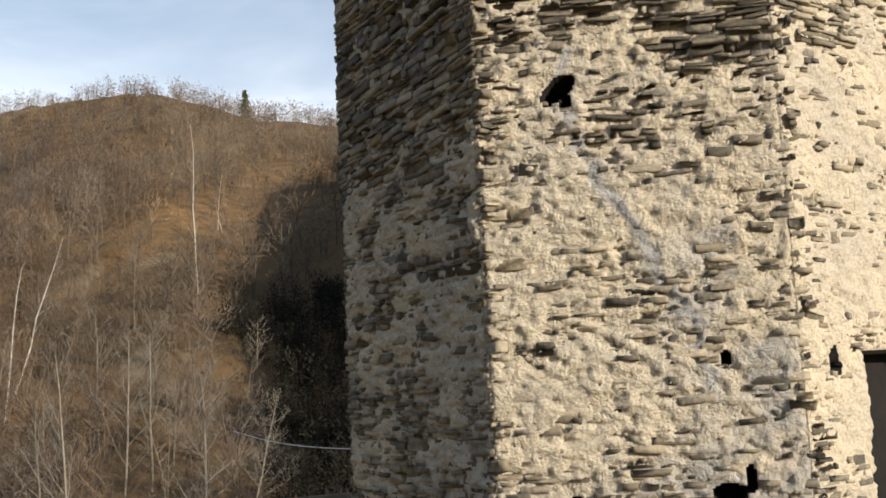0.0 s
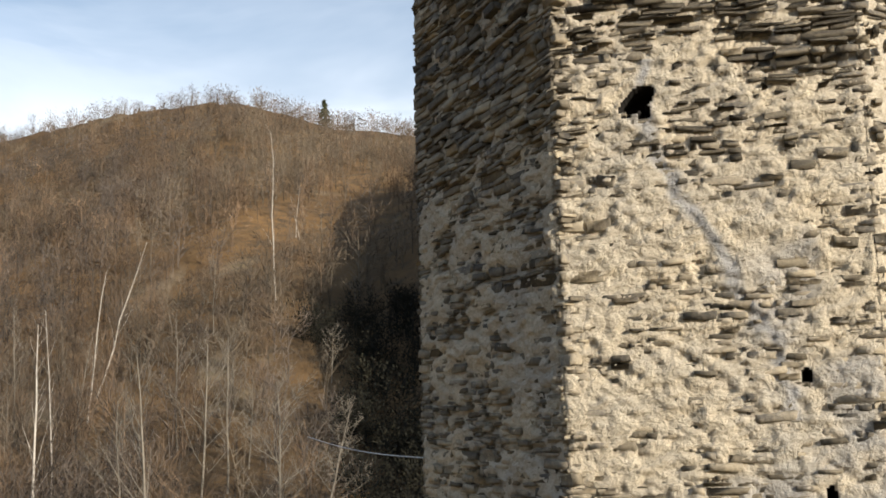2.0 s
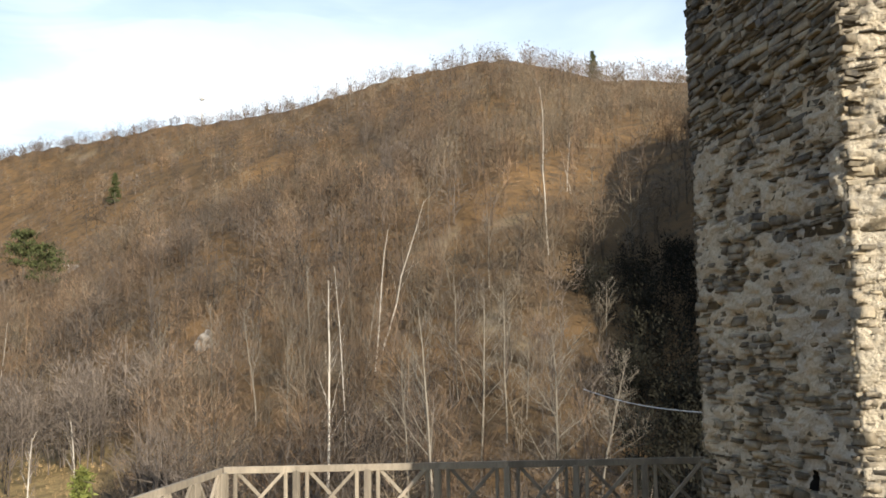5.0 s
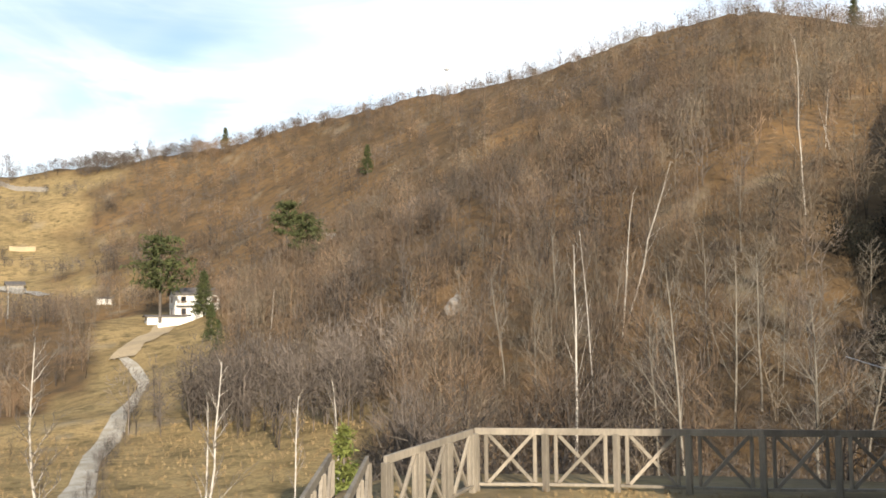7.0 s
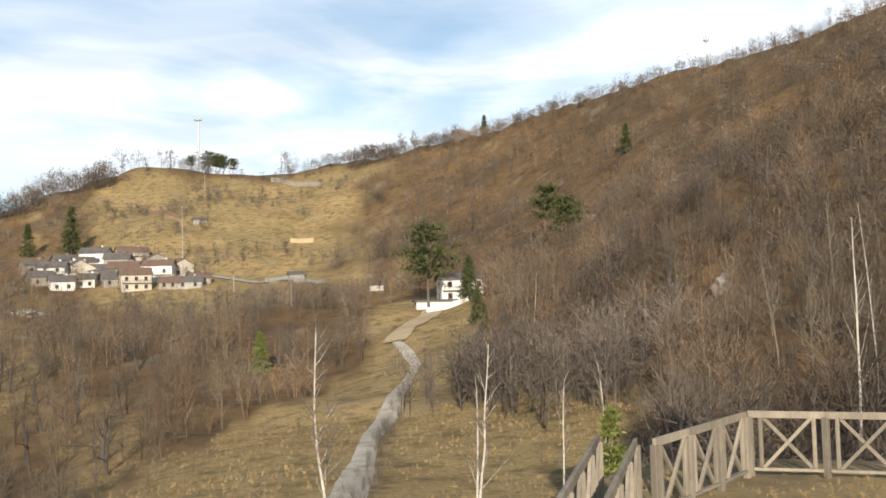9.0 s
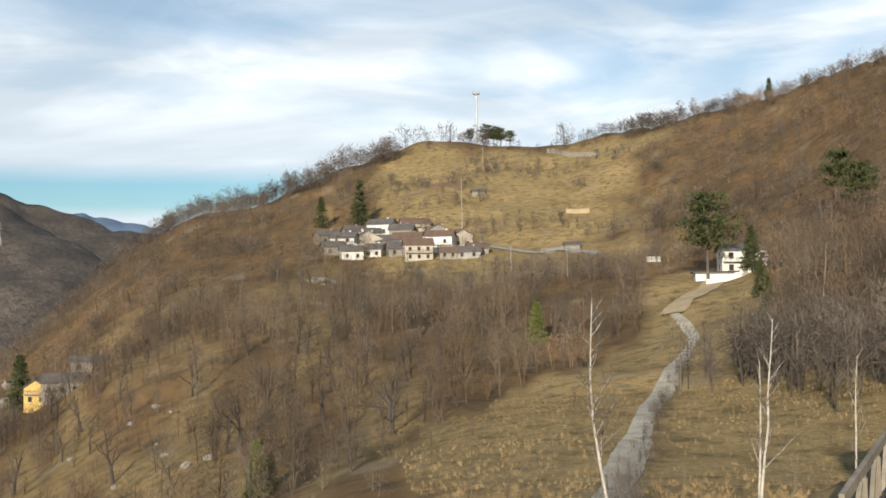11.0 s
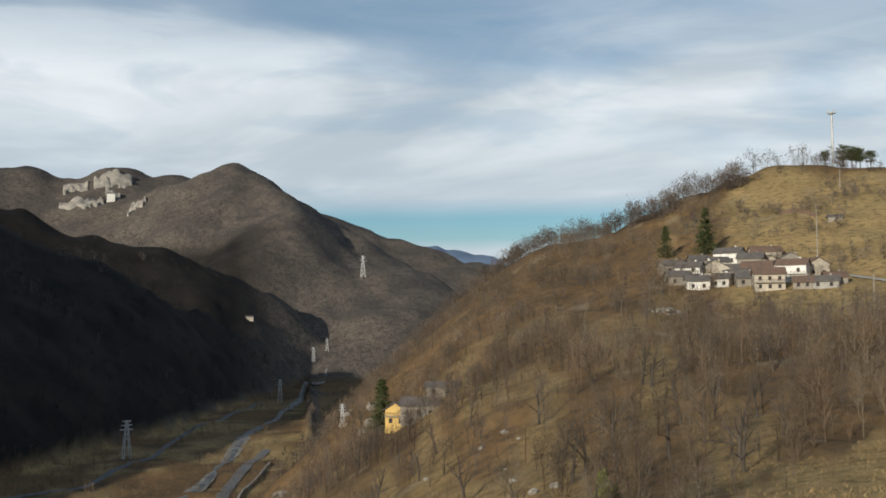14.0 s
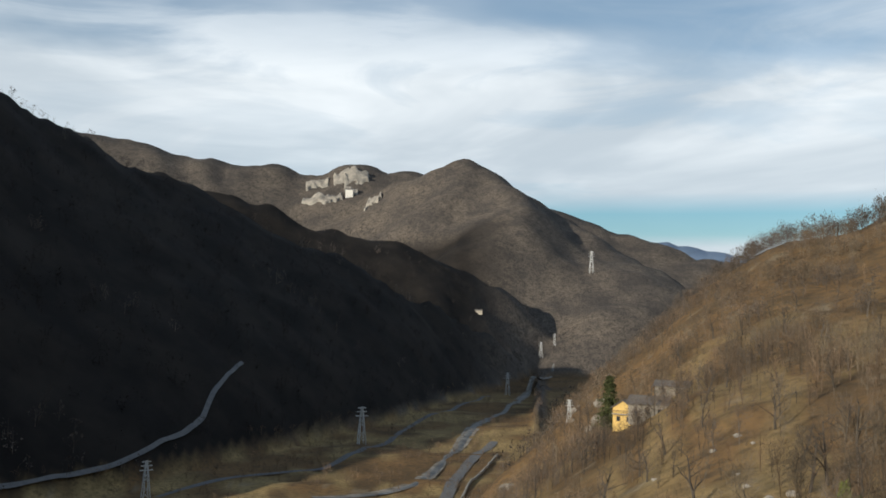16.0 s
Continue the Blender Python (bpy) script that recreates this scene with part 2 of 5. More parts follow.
def thing(name, label, category, m=None, group="", kind=""):
    ob = new(name)
    if m is not None:
        ob.matrix_world = m
    return tagged(ob, label, category, group, kind)


def bm_box(sx, sy, sz, at=(0, 0, 0), bevel=0.0, taper=1.0, rot=None):
    bm = bmesh.new()
    bmesh.ops.create_cube(bm, size=1.0)
    for v in bm.verts:
        k = taper if v.co.z > 0 else 1.0
        v.co = Vector((v.co.x * sx * k, v.co.y * sy * k, v.co.z * sz))
    if bevel:
        bmesh.ops.bevel(bm, geom=bm.edges[:], offset=bevel, segments=1, affect="EDGES")
    if rot is not None:
        bmesh.ops.transform(bm, matrix=rot, verts=bm.verts)
    bmesh.ops.translate(bm, vec=at, verts=bm.verts)
    return bm


def bm_beam(p, q, w, h, bevel=0.0):
    """A squared beam from p to q; w across, h upright."""
    p, q = Vector(p), Vector(q)
    d = q - p
    turn = d.to_track_quat("Z", "Y").to_matrix().to_4x4() if abs(d.normalized().z) < 0.9995 else Matrix()
    bm = bm_box(w, h, d.length, (0, 0, 0), bevel)
    bmesh.ops.transform(bm, matrix=Matrix.Translation((p + q) / 2) @ turn, verts=bm.verts)
    return bm


def lattice(ix, iy, seed):
    h = (ix.astype(np.int64) * 374761393 + iy.astype(np.int64) * 668265263 + seed * 1442695041) & 0x7FFFFFFF
    h = ((h ^ (h >> 13)) * 1274126177) & 0x7FFFFFFF
    return ((h ^ (h >> 16)) & 0xFFFF) / 65535.0


def vn(x, y, seed=0):
    """Value noise, -1 to 1."""
    x, y = np.asarray(x, float), np.asarray(y, float)
    ix, iy = np.floor(x), np.floor(y)
    fx, fy = x - ix, y - iy
    fx, fy = fx * fx * (3 - 2 * fx), fy * fy * (3 - 2 * fy)
    ix, iy = ix.astype(np.int64), iy.astype(np.int64)
    a, b = lattice(ix, iy, seed), lattice(ix + 1, iy, seed)
    c, d = lattice(ix, iy + 1, seed), lattice(ix + 1, iy + 1, seed)
    return 2 * ((a * (1 - fx) + b * fx) * (1 - fy) + (c * (1 - fx) + d * fx) * fy) - 1


def fbm(x, y, seed=0, octaves=4):
    return sum(0.5 ** k * vn(np.asarray(x) * 2 ** k, np.asarray(y) * 2 ** k, seed + k) for k in range(octaves))


# ---- the lie of the land ----
GRID = np.arange(-180, 180, 0.25)


def around(az, values, blur=1.0):
    """A quantity given at some bearings, smoothed all the way round."""
    v = np.interp(GRID, az, values, period=360)
    k = np.exp(-0.5 * (np.arange(-24, 25) * 0.25 / blur) ** 2)
    return np.convolve(np.concatenate([v[-24:], v, v[:24]]), k / k.sum(), "valid")


def at_bearing(table, az):
    return np.interp(az, GRID, table, period=360)


KNOLL = around([-150, 36, 46, 54, 62, 100, 140], [21, 21, 13, 9, 7, 7, 15])
LOW_R = around([-150, -10, 15, 30, 46, 62, 78, 88, 93, 105, 140], [80, 60, 60, 65, 75, 80, 122, 158, 170, 160, 120])
LOW_Z = around([-150, -60, 5, 30, 54, 62, 70, 78, 84, 88, 93, 105, 140], [-25, -14, -10, -11, -12, -13, -16.5, -24, -31, -37, -48, -60, -50])
TOP_R = around([-150, -60, -10, 5, 15, 22, 30, 38, 46, 54, 62, 70, 78, 84, 88, 93, 105, 140], [400, 260, 320, 320, 335, 370, 430, 500, 570, 620, 620, 580, 640, 600, 450, 420, 400, 400])
TOP_E = around([-150, -60, -10, 5, 10, 15, 20, 23, 26.5, 35, 39.5, 44, 47.5, 52, 56, 62, 65, 69.5, 72, 75.6, 79.3, 81.7, 84.1, 87, 93, 105, 140],
               [2, 9, 13.2, 14.75, 14.95, 16.05, 15.35, 14.55, 13.45, 12.2, 11.15, 9.75, 9.1, 8.3, 7.7, 7.9, 7.3, 5.5, 4.4, 4.0, 1.6, -0.6, -2.8, -5.8, -12, -18, -10], 0.6)
BEND = around([-60, 10, 30, 38, 46, 54, 65, 72, 80, 100], [1, 1.05, 1.2, 1.5, 1.9, 2.1, 2.4, 1.6, 1.2, 1])
DARK_F = around([60, 86.5, 88.6, 92.6, 95.6, 101.7, 109, 116, 125, 150, 170], [2500, 2300, 1800, 1370, 1115, 865, 700, 640, 520, 380, 350])
DARK_R = around([60, 88, 94.5, 100, 103.5, 107, 111, 116, 125, 150, 170], [2050, 1950, 1570, 1450, 1420, 1400, 1330, 1220, 1060, 950, 900])
# past bearing 117 the ridge is unseen and raised to shade the valley side
DARK_E = around([60, 86, 88.6, 90.45, 92.6, 94.8, 97.3, 100.1, 102.9, 104.4, 106, 108, 110.9, 113.8, 115.2, 116.5, 122, 135, 146, 155, 165, 175, 185, 200], [-6, -4, -2.5, -1.3, -0.1, 1.1, 2.8, 3.7, 4.6, 5.7, 6.4, 7.2, 8.2, 9.3, 10.1, 11.1, 13.5, 17, 19, 18, 15, 10, 4, -3], 0.5)
SPUR_E = around([60, 85, 87.1, 87.7, 89.25, 91.1, 92.7, 95.2, 98, 100.15, 102.9, 105.9, 110, 130], [-6, -3, -0.9, -0.2, 1.0, 1.9, 2.95, 4.0, 4.4, 4.95, 5.75, 6.5, 7, 7], 0.5)
BACK_E = around([40, 70, 76, 78.3, 80.7, 82.6, 84.7, 86.5, 88.7, 90, 92, 94.1, 95.2, 96, 98.2, 99.3, 101.3, 102.4, 103.6, 105.4, 107.2, 109, 112, 113.5, 125, 150, 200, 330], [1, 2, 2.8, 3.1, 3.75, 4.15, 5.1, 5.75, 6.3, 6.5, 6.6, 7.7, 7.95, 8.0, 8.15, 7.95, 7.35, 7.8, 7.95, 8.3, 8.35, 8.95, 9.25, 9.3, 9.8, 8, 2, 1], 0.35)
CONE = (-3000 * math.sin(radians(92.1)), 3000 * math.cos(radians(92.1)))


def xy(az, r):
    return -r * math.sin(radians(az)), r * math.cos(radians(az))


def land(x, y, rough=True):
    """The height of the ground at x, y (arrays)."""
    x, y = np.asarray(x, float), np.asarray(y, float)
    r, az = np.hypot(x, y) + 1e-6, np.degrees(np.arctan2(-x, y))
    kn, lr, lz = at_bearing(KNOLL, az), at_bearing(LOW_R, az), at_bearing(LOW_Z, az)
    tr, te, be = at_bearing(TOP_R, az), at_bearing(TOP_E, az), at_bearing(BEND, az)
    tz = tr * np.tan(np.radians(te))
    terrace = -1.62 - 1.36 * np.clip((r - 3) / 8, 0, 1) + 0.03 * vn(x * 0.6, y * 0.6, 3)
    s = np.clip((r - kn) / (lr - kn), 0, 1)
    s = 1 - (1 - s) ** 1.8
    near = terrace + (lz - terrace) * s
    t = np.clip((r - lr) / (tr - lr), 0, 1)
    hill = lz + (tz - lz) * t ** be
    z = np.where(r < lr, near, hill)
    z = np.where(r > tr, tz - (r - tr) * 0.32, z)
    # unseen spur on the right of the gully, added to cast shade into it
    along = np.clip((r - 40) / 60, 0, 1)
    z += SHADE_SPUR_H * along * np.clip((230 - r) / 80, 0, 1) * np.exp(-(((az + 2.0) / 5.0) ** 2))
    floor = -112 + np.clip((r - 2000) / 1000, 0, 1) * 70 + np.clip(r - 3000, 0, None) * 0.03
    df, dr, de = at_bearing(DARK_F, az), at_bearing(DARK_R, az), at_bearing(DARK_E, az)
    dz = dr * np.tan(np.radians(de))
    t = np.clip((r - df) / (dr - df), 0, 1)
    dark = floor + (dz - floor) * t ** 0.85 - np.clip(r - dr, 0, None) * 0.5
    se = at_bearing(SPUR_E, az)
    sr = 1950 + np.clip(103 - az, 0, 16) * 10
    sz = sr * np.tan(np.radians(se))
    sf = sr - 430 * np.clip((az - 85) / 8, 0.25, 1)
    t = np.clip((r - sf) / (sr - sf), 0, 1)
    spur = floor + (sz - floor) * t - np.clip(r - sr, 0, None) * 0.5
    bz = 3300 * np.tan(np.radians(at_bearing(BACK_E, az)))
    t = np.clip((r - 2450) / 850, 0, 1)
    back = floor + (bz - floor) * t - np.clip(r - 3300, 0, None) * 0.4
    dc = np.hypot(x - CONE[0], y - CONE[1])
    ang = np.arctan2(y - CONE[1], x - CONE[0])
    cone = 462 - 0.58 * dc + (0.09 * np.sin(3 * ang + 0.6) + 0.05 * np.sin(8 * ang + dc / 90)) * dc * np.clip(dc / 200, 0, 1) * np.clip((1400 - dc) / 700, 0, 1)
    big = np.maximum.reduce([floor, dark, spur, np.where(az > -60, back, floor), cone])
    z = np.where(r > 200, np.maximum(z, big), z)
    if rough:
        k = np.clip((r - 45) / 120, 0, 1)
        z = z + k * (3.0 * fbm(x / 70, y / 70, 11) + 1.0 * vn(x / 14, y / 14, 21))
        k = np.clip((r - 700) / 900, 0, 1) * np.clip((z + 105) / 60, 0, 1)
        z = z + k * (24 * (np.abs(fbm(x / 230, y / 230, 31)) - 0.38) + 7 * vn(x / 60, y / 60, 41))
    return z


SHADE_SPUR_H = 25.0


def gz(x, y):
    return float(land(np.array([x]), np.array([y]))[0])


def meadow(az, r):
    """How much of the ground is open grass, 0 to 1."""
    n = 0.5 * vn(az / 3, r / 60, 51) + 0.5 * vn(az / 1.2, r / 25, 52)
    soft = lambda v, w: np.clip(v / w + 0.5, 0, 1)
    edge = np.interp(az, [36, 44, 48, 52, 58, 64], [118, 135, 190, 172, 140, 100])
    field = soft(az - 36 - 3 * n, 3) * soft(64 - az + 3 * n, 3) * soft(edge - r + 22 * n, 14) * soft(r - 20, 10)
    hillm = soft(az - 51.5 - 4 * n, 3) * soft(66.5 - az + 3 * n, 3) * soft(r - 300 + 30 * n, 40) * soft(600 - r + 25 * n, 30)
    low = soft(az - 64 + 4 * n, 4) * soft(90 - az, 4) * soft(n - 0.05, 0.35) * soft(370 - r, 60) * 0.6
    flat = soft(az - 86, 3) * soft(r - 480, 60) * soft(1500 - r, 300) * soft(n - 0.05, 0.4)
    yard = soft(az - 44.8 + n, 1) * soft(51.2 - az + n, 1) * soft(r - 125, 15) * soft(266 - r, 15)
    return np.maximum.reduce([field, hillm, low, flat, yard])


def build_ground():
    az = np.concatenate([np.arange(-180, -30, 3.0), np.arange(-30, 0, 0.6), np.arange(0, 122, 0.3), np.arange(122, 180, 2.0)])
    r = np.concatenate([np.linspace(0.6, 30, 34), np.geomspace(31, 4950, 290)[1:]])
    A, Rr = np.meshgrid(np.radians(az), r, indexing="ij")
    X, Y = -Rr * np.sin(A), Rr * np.cos(A)
    Z = land(X, Y)
    n, m = X.shape
    verts = np.stack([X, Y, Z], -1).reshape(-1, 3)
    i, j = np.meshgrid(np.arange(n), np.arange(m - 1), indexing="ij")
    i2 = (i + 1) % n
    quads = np.stack([i * m + j, i * m + j + 1, i2 * m + j + 1, i2 * m + j], -1).reshape(-1, 4)
    verts = np.vstack([verts, [[0, 0, -1.62]]])
    k = np.arange(n)
    tris = np.stack([k * m, ((k + 1) % n) * m, np.full(n, len(verts) - 1)], -1)[:, ::-1]
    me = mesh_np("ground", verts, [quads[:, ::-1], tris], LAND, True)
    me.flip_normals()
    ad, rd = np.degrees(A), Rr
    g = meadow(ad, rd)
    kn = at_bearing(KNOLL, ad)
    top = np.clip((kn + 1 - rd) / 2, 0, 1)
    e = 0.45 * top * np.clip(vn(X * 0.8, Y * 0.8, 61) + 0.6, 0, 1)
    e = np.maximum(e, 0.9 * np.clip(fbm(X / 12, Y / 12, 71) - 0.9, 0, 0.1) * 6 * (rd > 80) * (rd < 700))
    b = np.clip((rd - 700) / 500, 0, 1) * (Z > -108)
    # alpha marks the valley side whose shade is painted in
    slope_shade = np.clip((ad - 89) / 3, 0, 1) * np.clip((rd - 420) / 60, 0, 1) * np.clip((2560 - rd) / 60, 0, 1) * np.clip((Z + 107) / 6, 0, 1)
    col = np.stack([np.maximum(g, top), e, b, slope_shade], -1).reshape(-1, 4)
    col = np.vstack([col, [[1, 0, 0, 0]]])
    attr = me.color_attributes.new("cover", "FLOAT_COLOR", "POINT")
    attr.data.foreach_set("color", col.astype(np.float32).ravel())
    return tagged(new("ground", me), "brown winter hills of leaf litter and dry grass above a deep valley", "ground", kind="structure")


build_ground()

# ---- the tower ----
SIDE, N1 = 3.15, 123.0
CX, CY = 2.75, 14.38
APO = SIDE / 2 / math.tan(radians(22.5))
Z0, Z1, ZTOP = -3.3, 6.6, 9.5


def face_frame(k):
    """The face whose outward bearing is 123 + 45 k: its left lower corner, the way along it and its outward normal."""
    n = radians(N1 + 45 * k)
    out, along = Vector((-math.sin(n), math.cos(n), 0)), Vector((-math.cos(n), -math.sin(n), 0))
    return Vector((CX, CY, 0)) + out * APO - along * SIDE / 2, along, out


# holes: face, distance along it, height, half width, half height
HOLES = [(1, 0.90, 3.05, 0.16, 0.11), (1, 0.98, 2.9, 0.05, 0.06), (1, 2.41, 0.13, 0.035, 0.06), (1, 2.36, -1.2, 0.14, 0.09), (1, 2.56, -1.05, 0.035, 0.13),
         (1, 0.83, -1.3, 0.10, 0.08), (0, 2.35, -1.35, 0.07, 0.10), (2, 0.49, 0.05, 0.06, 0.12)]


def bare_line(k, u):
    """Above this height the render has gone and the stones stand bare."""
    base = (2.0 + 0.25 * u, 3.35 + 0.1 * np.sin(u * 2), 3.9 + 0 * u)[k]
    return base + 0.6 * fbm(u * 1.3, u * 0 + k, 81)


def stone_depth(k, u, z):
    """How far the mortar stands out of the wall's plane."""
    d = 0.018 * fbm(u * 2.3, z * 3.5, 90 + k) + 0.028 * fbm(u * 9, z * 17, 95 + k, 3) + 0.012 * vn(u * 42, z * 48, 99 + k)
    peel = fbm(u * 2.1, z * 3.6, 85 + k, 3)
    d = d - (0.034, 0.016, 0.012)[k] * np.clip((peel - 0.05) / 0.2, 0, 1) + (0.012, 0.004, 0.006)[k] * np.clip(-peel / 0.2, 0, 1)
    rot = np.clip((z - bare_line(k, u)) / 0.5, 0, 1)
    low = np.clip((-0.9 - z) / 0.5, 0, 1) * 0.7
    d = d - (0.045, 0.026, 0.03)[k] * np.maximum(rot, low)
    for kk, hu, hz, a, b in HOLES:
        if kk == k:
            q = np.hypot((u - hu) / a, (z - hz - 0.5 * (u - hu) * (hz > 2)) / b) * 0.9
            d = np.where(q < 1 + 0.16 * vn(u * 14, z * 14, 7), -0.39, d)
    return d


def mortar_face(k):
    p, al, out = face_frame(k)
    top = Z1
    step = 0.025 if k < 2 else 0.034
    u = np.linspace(0, SIDE, int(SIDE / step))
    z = np.linspace(Z0, top, int((top - Z0) / step))
    U, Z = np.meshgrid(u, z, indexing="ij")
    d = stone_depth(k, U, Z)
    edge = np.minimum(U, SIDE - U)
    d = np.where(edge < 0.03, -0.02, d)
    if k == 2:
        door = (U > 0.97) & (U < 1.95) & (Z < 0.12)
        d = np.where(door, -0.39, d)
    P = np.array(p)[None, None] + U[..., None] * np.array(al) + d[..., None] * np.array(out)
    P[..., 2] += Z
    n, m = U.shape
    i, j = np.meshgrid(np.arange(n - 1), np.arange(m - 1), indexing="ij")
    q = np.stack([i * m + j, (i + 1) * m + j, (i + 1) * m + j + 1, i * m + j + 1], -1).reshape(-1, 4)
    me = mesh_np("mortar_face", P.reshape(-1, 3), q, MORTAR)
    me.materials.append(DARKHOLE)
    # a run of grey lime down from the putlog hole, and grey lichen low on the wall
    line = np.interp(Z, [-0.2, 0.6, 1.3, 1.9, 2.5, 2.9, 3.4], [2.25, 2.05, 1.7, 1.4, 1.1, 1.0, 0.95]) + 0.07 * fbm(Z * 4, Z * 0, 75)
    run = np.clip(1.3 - np.abs(U - line) / (0.10 + 0.05 * fbm(U * 5, Z * 5, 76)), 0, 1) * (Z > -0.3) * (Z < 3.5)
    lichen = np.clip(fbm(U * 1.4, Z * 1.6, 77) + (U - 2.2) * 0.5 - np.clip(Z, 0, 3) * 0.3, 0, 0.7)
    mark = np.clip(np.maximum(run, lichen) if k == 1 else 0.5 * lichen, 0, 1).ravel()
    attr = me.color_attributes.new("stain", "FLOAT_COLOR", "POINT")
    attr.data.foreach_set("color", np.stack([mark, mark, mark, np.ones(len(mark))], -1).astype(np.float32).ravel())
    # sunken faces get the near-black that stands for their inner shade
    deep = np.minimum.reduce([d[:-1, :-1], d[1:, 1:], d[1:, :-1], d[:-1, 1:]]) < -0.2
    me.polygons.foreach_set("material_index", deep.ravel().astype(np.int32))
    return me


def stone_shape(rng):
    """A rough unit stone, x along the wall, y out of it, z up."""
    bm = bmesh.new()
    bmesh.ops.create_cube(bm, size=1.0)
    bmesh.ops.bevel(bm, geom=[e for e in bm.edges], offset=0.055, segments=1, affect="EDGES", clamp_overlap=True)
    for v in bm.verts:
        v.co += Vector((rng.uniform(-0.07, 0.07), rng.uniform(-0.13, 0.10), rng.uniform(-0.17, 0.17)))
    v, f3, f4 = np.array([list(q.co) for q in bm.verts]), [], []
    for f in bm.faces:
        (f3 if len(f.verts) == 3 else f4).append([q.index for q in f.verts])
    bm.free()
    return v, np.array(f3), np.array(f4)


def build_tower():
    rng = random.Random(5)
    tower = thing("castle_tower", "octagonal medieval tower of thin schist stones with peeling lime mortar", "tower")
    # the hidden sides and the top, as one plain rough core
    bm = bmesh.new()
    ring = []
    for z in (Z0 - 0.5, ZTOP):
        ring.append([bm.verts.new((*Vector((CX, CY)).lerp(face_frame(k)[0].to_2d(), 0.86), z)) for k in range(8)])
    for k in range(8):
        bm.faces.new((ring[0][k], ring[0][(k + 1) % 8], ring[1][(k + 1) % 8], ring[1][k]))
    bm.faces.new(ring[1])
    part("core", bm, STONE, tower, "dark rubble core")
    bm = bmesh.new()
    for k in range(8):
        p, al, out = face_frame(k)
        lo = Z0 - 0.5 if k > 2 else Z1 - 0.02
        q = p + al * SIDE
        w = [bm.verts.new((*a.to_2d(), z)) for a, z in ((p, lo), (q, lo), (q, ZTOP), (p, ZTOP))]
        bm.faces.new(w)
    part("outer_wall", bm, MORTAR, tower)
    for k in range(3):
        part("mortar_face", mortar_face(k), MORTAR, tower, "tan lime mortar, pitted and flaking")
    shapes = [stone_shape(rng) for _ in range(28)]
    meshes = []
    for v, a, b in shapes:
        meshes.append(mesh_np("stone", v, [a, b], STONE))
    stuff_v, f3s, f4s, count = [], [], [], 0
    picked = []
    for k in range(3):
        p, al, out = face_frame(k)
        z = Z0
        last = SIDE if k < 2 else 2.0
        while z < Z1:
            bare = z > 2.5
            h = rng.choice((0.03, 0.04, 0.05, 0.06, 0.075, 0.095)) * (1.0 if bare else 1.15)
            u = -rng.uniform(0, 0.1) if k == 0 else rng.uniform(0.0, 0.04)
            while u < last:
                w = min(0.62, max(0.08, rng.gauss(0.25, 0.13))) * (1.15 if h > 0.08 else 0.9)
                mid = u + w / 2
                line = float(bare_line(k, np.array(mid)))
                proud = rng.gauss(0.006, 0.026) if z > line else rng.gauss((-0.008, -0.020, -0.014)[k], 0.020)
                if z < -0.9 and rng.random() < 0.5:
                    proud += 0.022
                corner = mid < 0.25 or (mid > SIDE - 0.25)
                if k == 2:
                    proud -= 0.012
                if corner:
                    proud = rng.uniform(-0.012, 0.012)
                skip = any(kk == k and abs(mid - hu) < a + w / 2 - 0.02 and abs(z - hz) < b + 0.03 for kk, hu, hz, a, b in HOLES)
                if k == 2 and mid + w / 2 > 0.97 and z < 0.15:
                    skip = True
                if not skip and proud > -0.035:
                    i = rng.randrange(len(shapes))
                    dep = 0.16
                    pos = p + al * mid + out * (proud - dep / 2) + Vector((0, 0, z + h / 2 + (0 if z > line else rng.uniform(-0.02, 0.02))))
                    tilt = rng.gauss(0, 0.05) - (0.10 if k == 0 and z > line else 0.0)
                    gap = 0.98 if z > line else rng.uniform(0.62, 1.0)
                    lim = min(w, SIDE + 0.02 - u) if k < 2 else w
                    m = Matrix.Translation(pos) @ Matrix(((al.x, out.x, 0, 0), (al.y, out.y, 0, 0), (0, 0, 1, 0), (0, 0, 0, 1))) @ Matrix.Rotation(tilt, 4, "Y") @ Matrix.Diagonal((lim * gap, dep, h * gap, 1))
                    if k == 1 and 0.1 < mid < 3.0 and 2.2 < z < 5.4 and len(picked) < 300 and rng.random() < 0.75:
                        picked.append((i, m))
                    else:
                        v, a, b = shapes[i]
                        mm = np.array(m)
                        stuff_v.append(v @ mm[:3, :3].T + mm[:3, 3])
                        f3s.append(a + count)
                        f4s.append(b + count)
                        count += len(v)
                u += w + rng.uniform(0.0, 0.015)
            z += h + rng.uniform(0.0, 0.012)
    me = mesh_np("masonry", np.vstack(stuff_v), [np.vstack(f3s), np.vstack(f4s)], STONE)
    tagged(part("masonry", me, STONE, tower, "courses of thin grey-brown schist stones"), kind="stuff")
    return tower, picked, meshes


TOWER, PICKED, STONE_MESHES = build_tower()


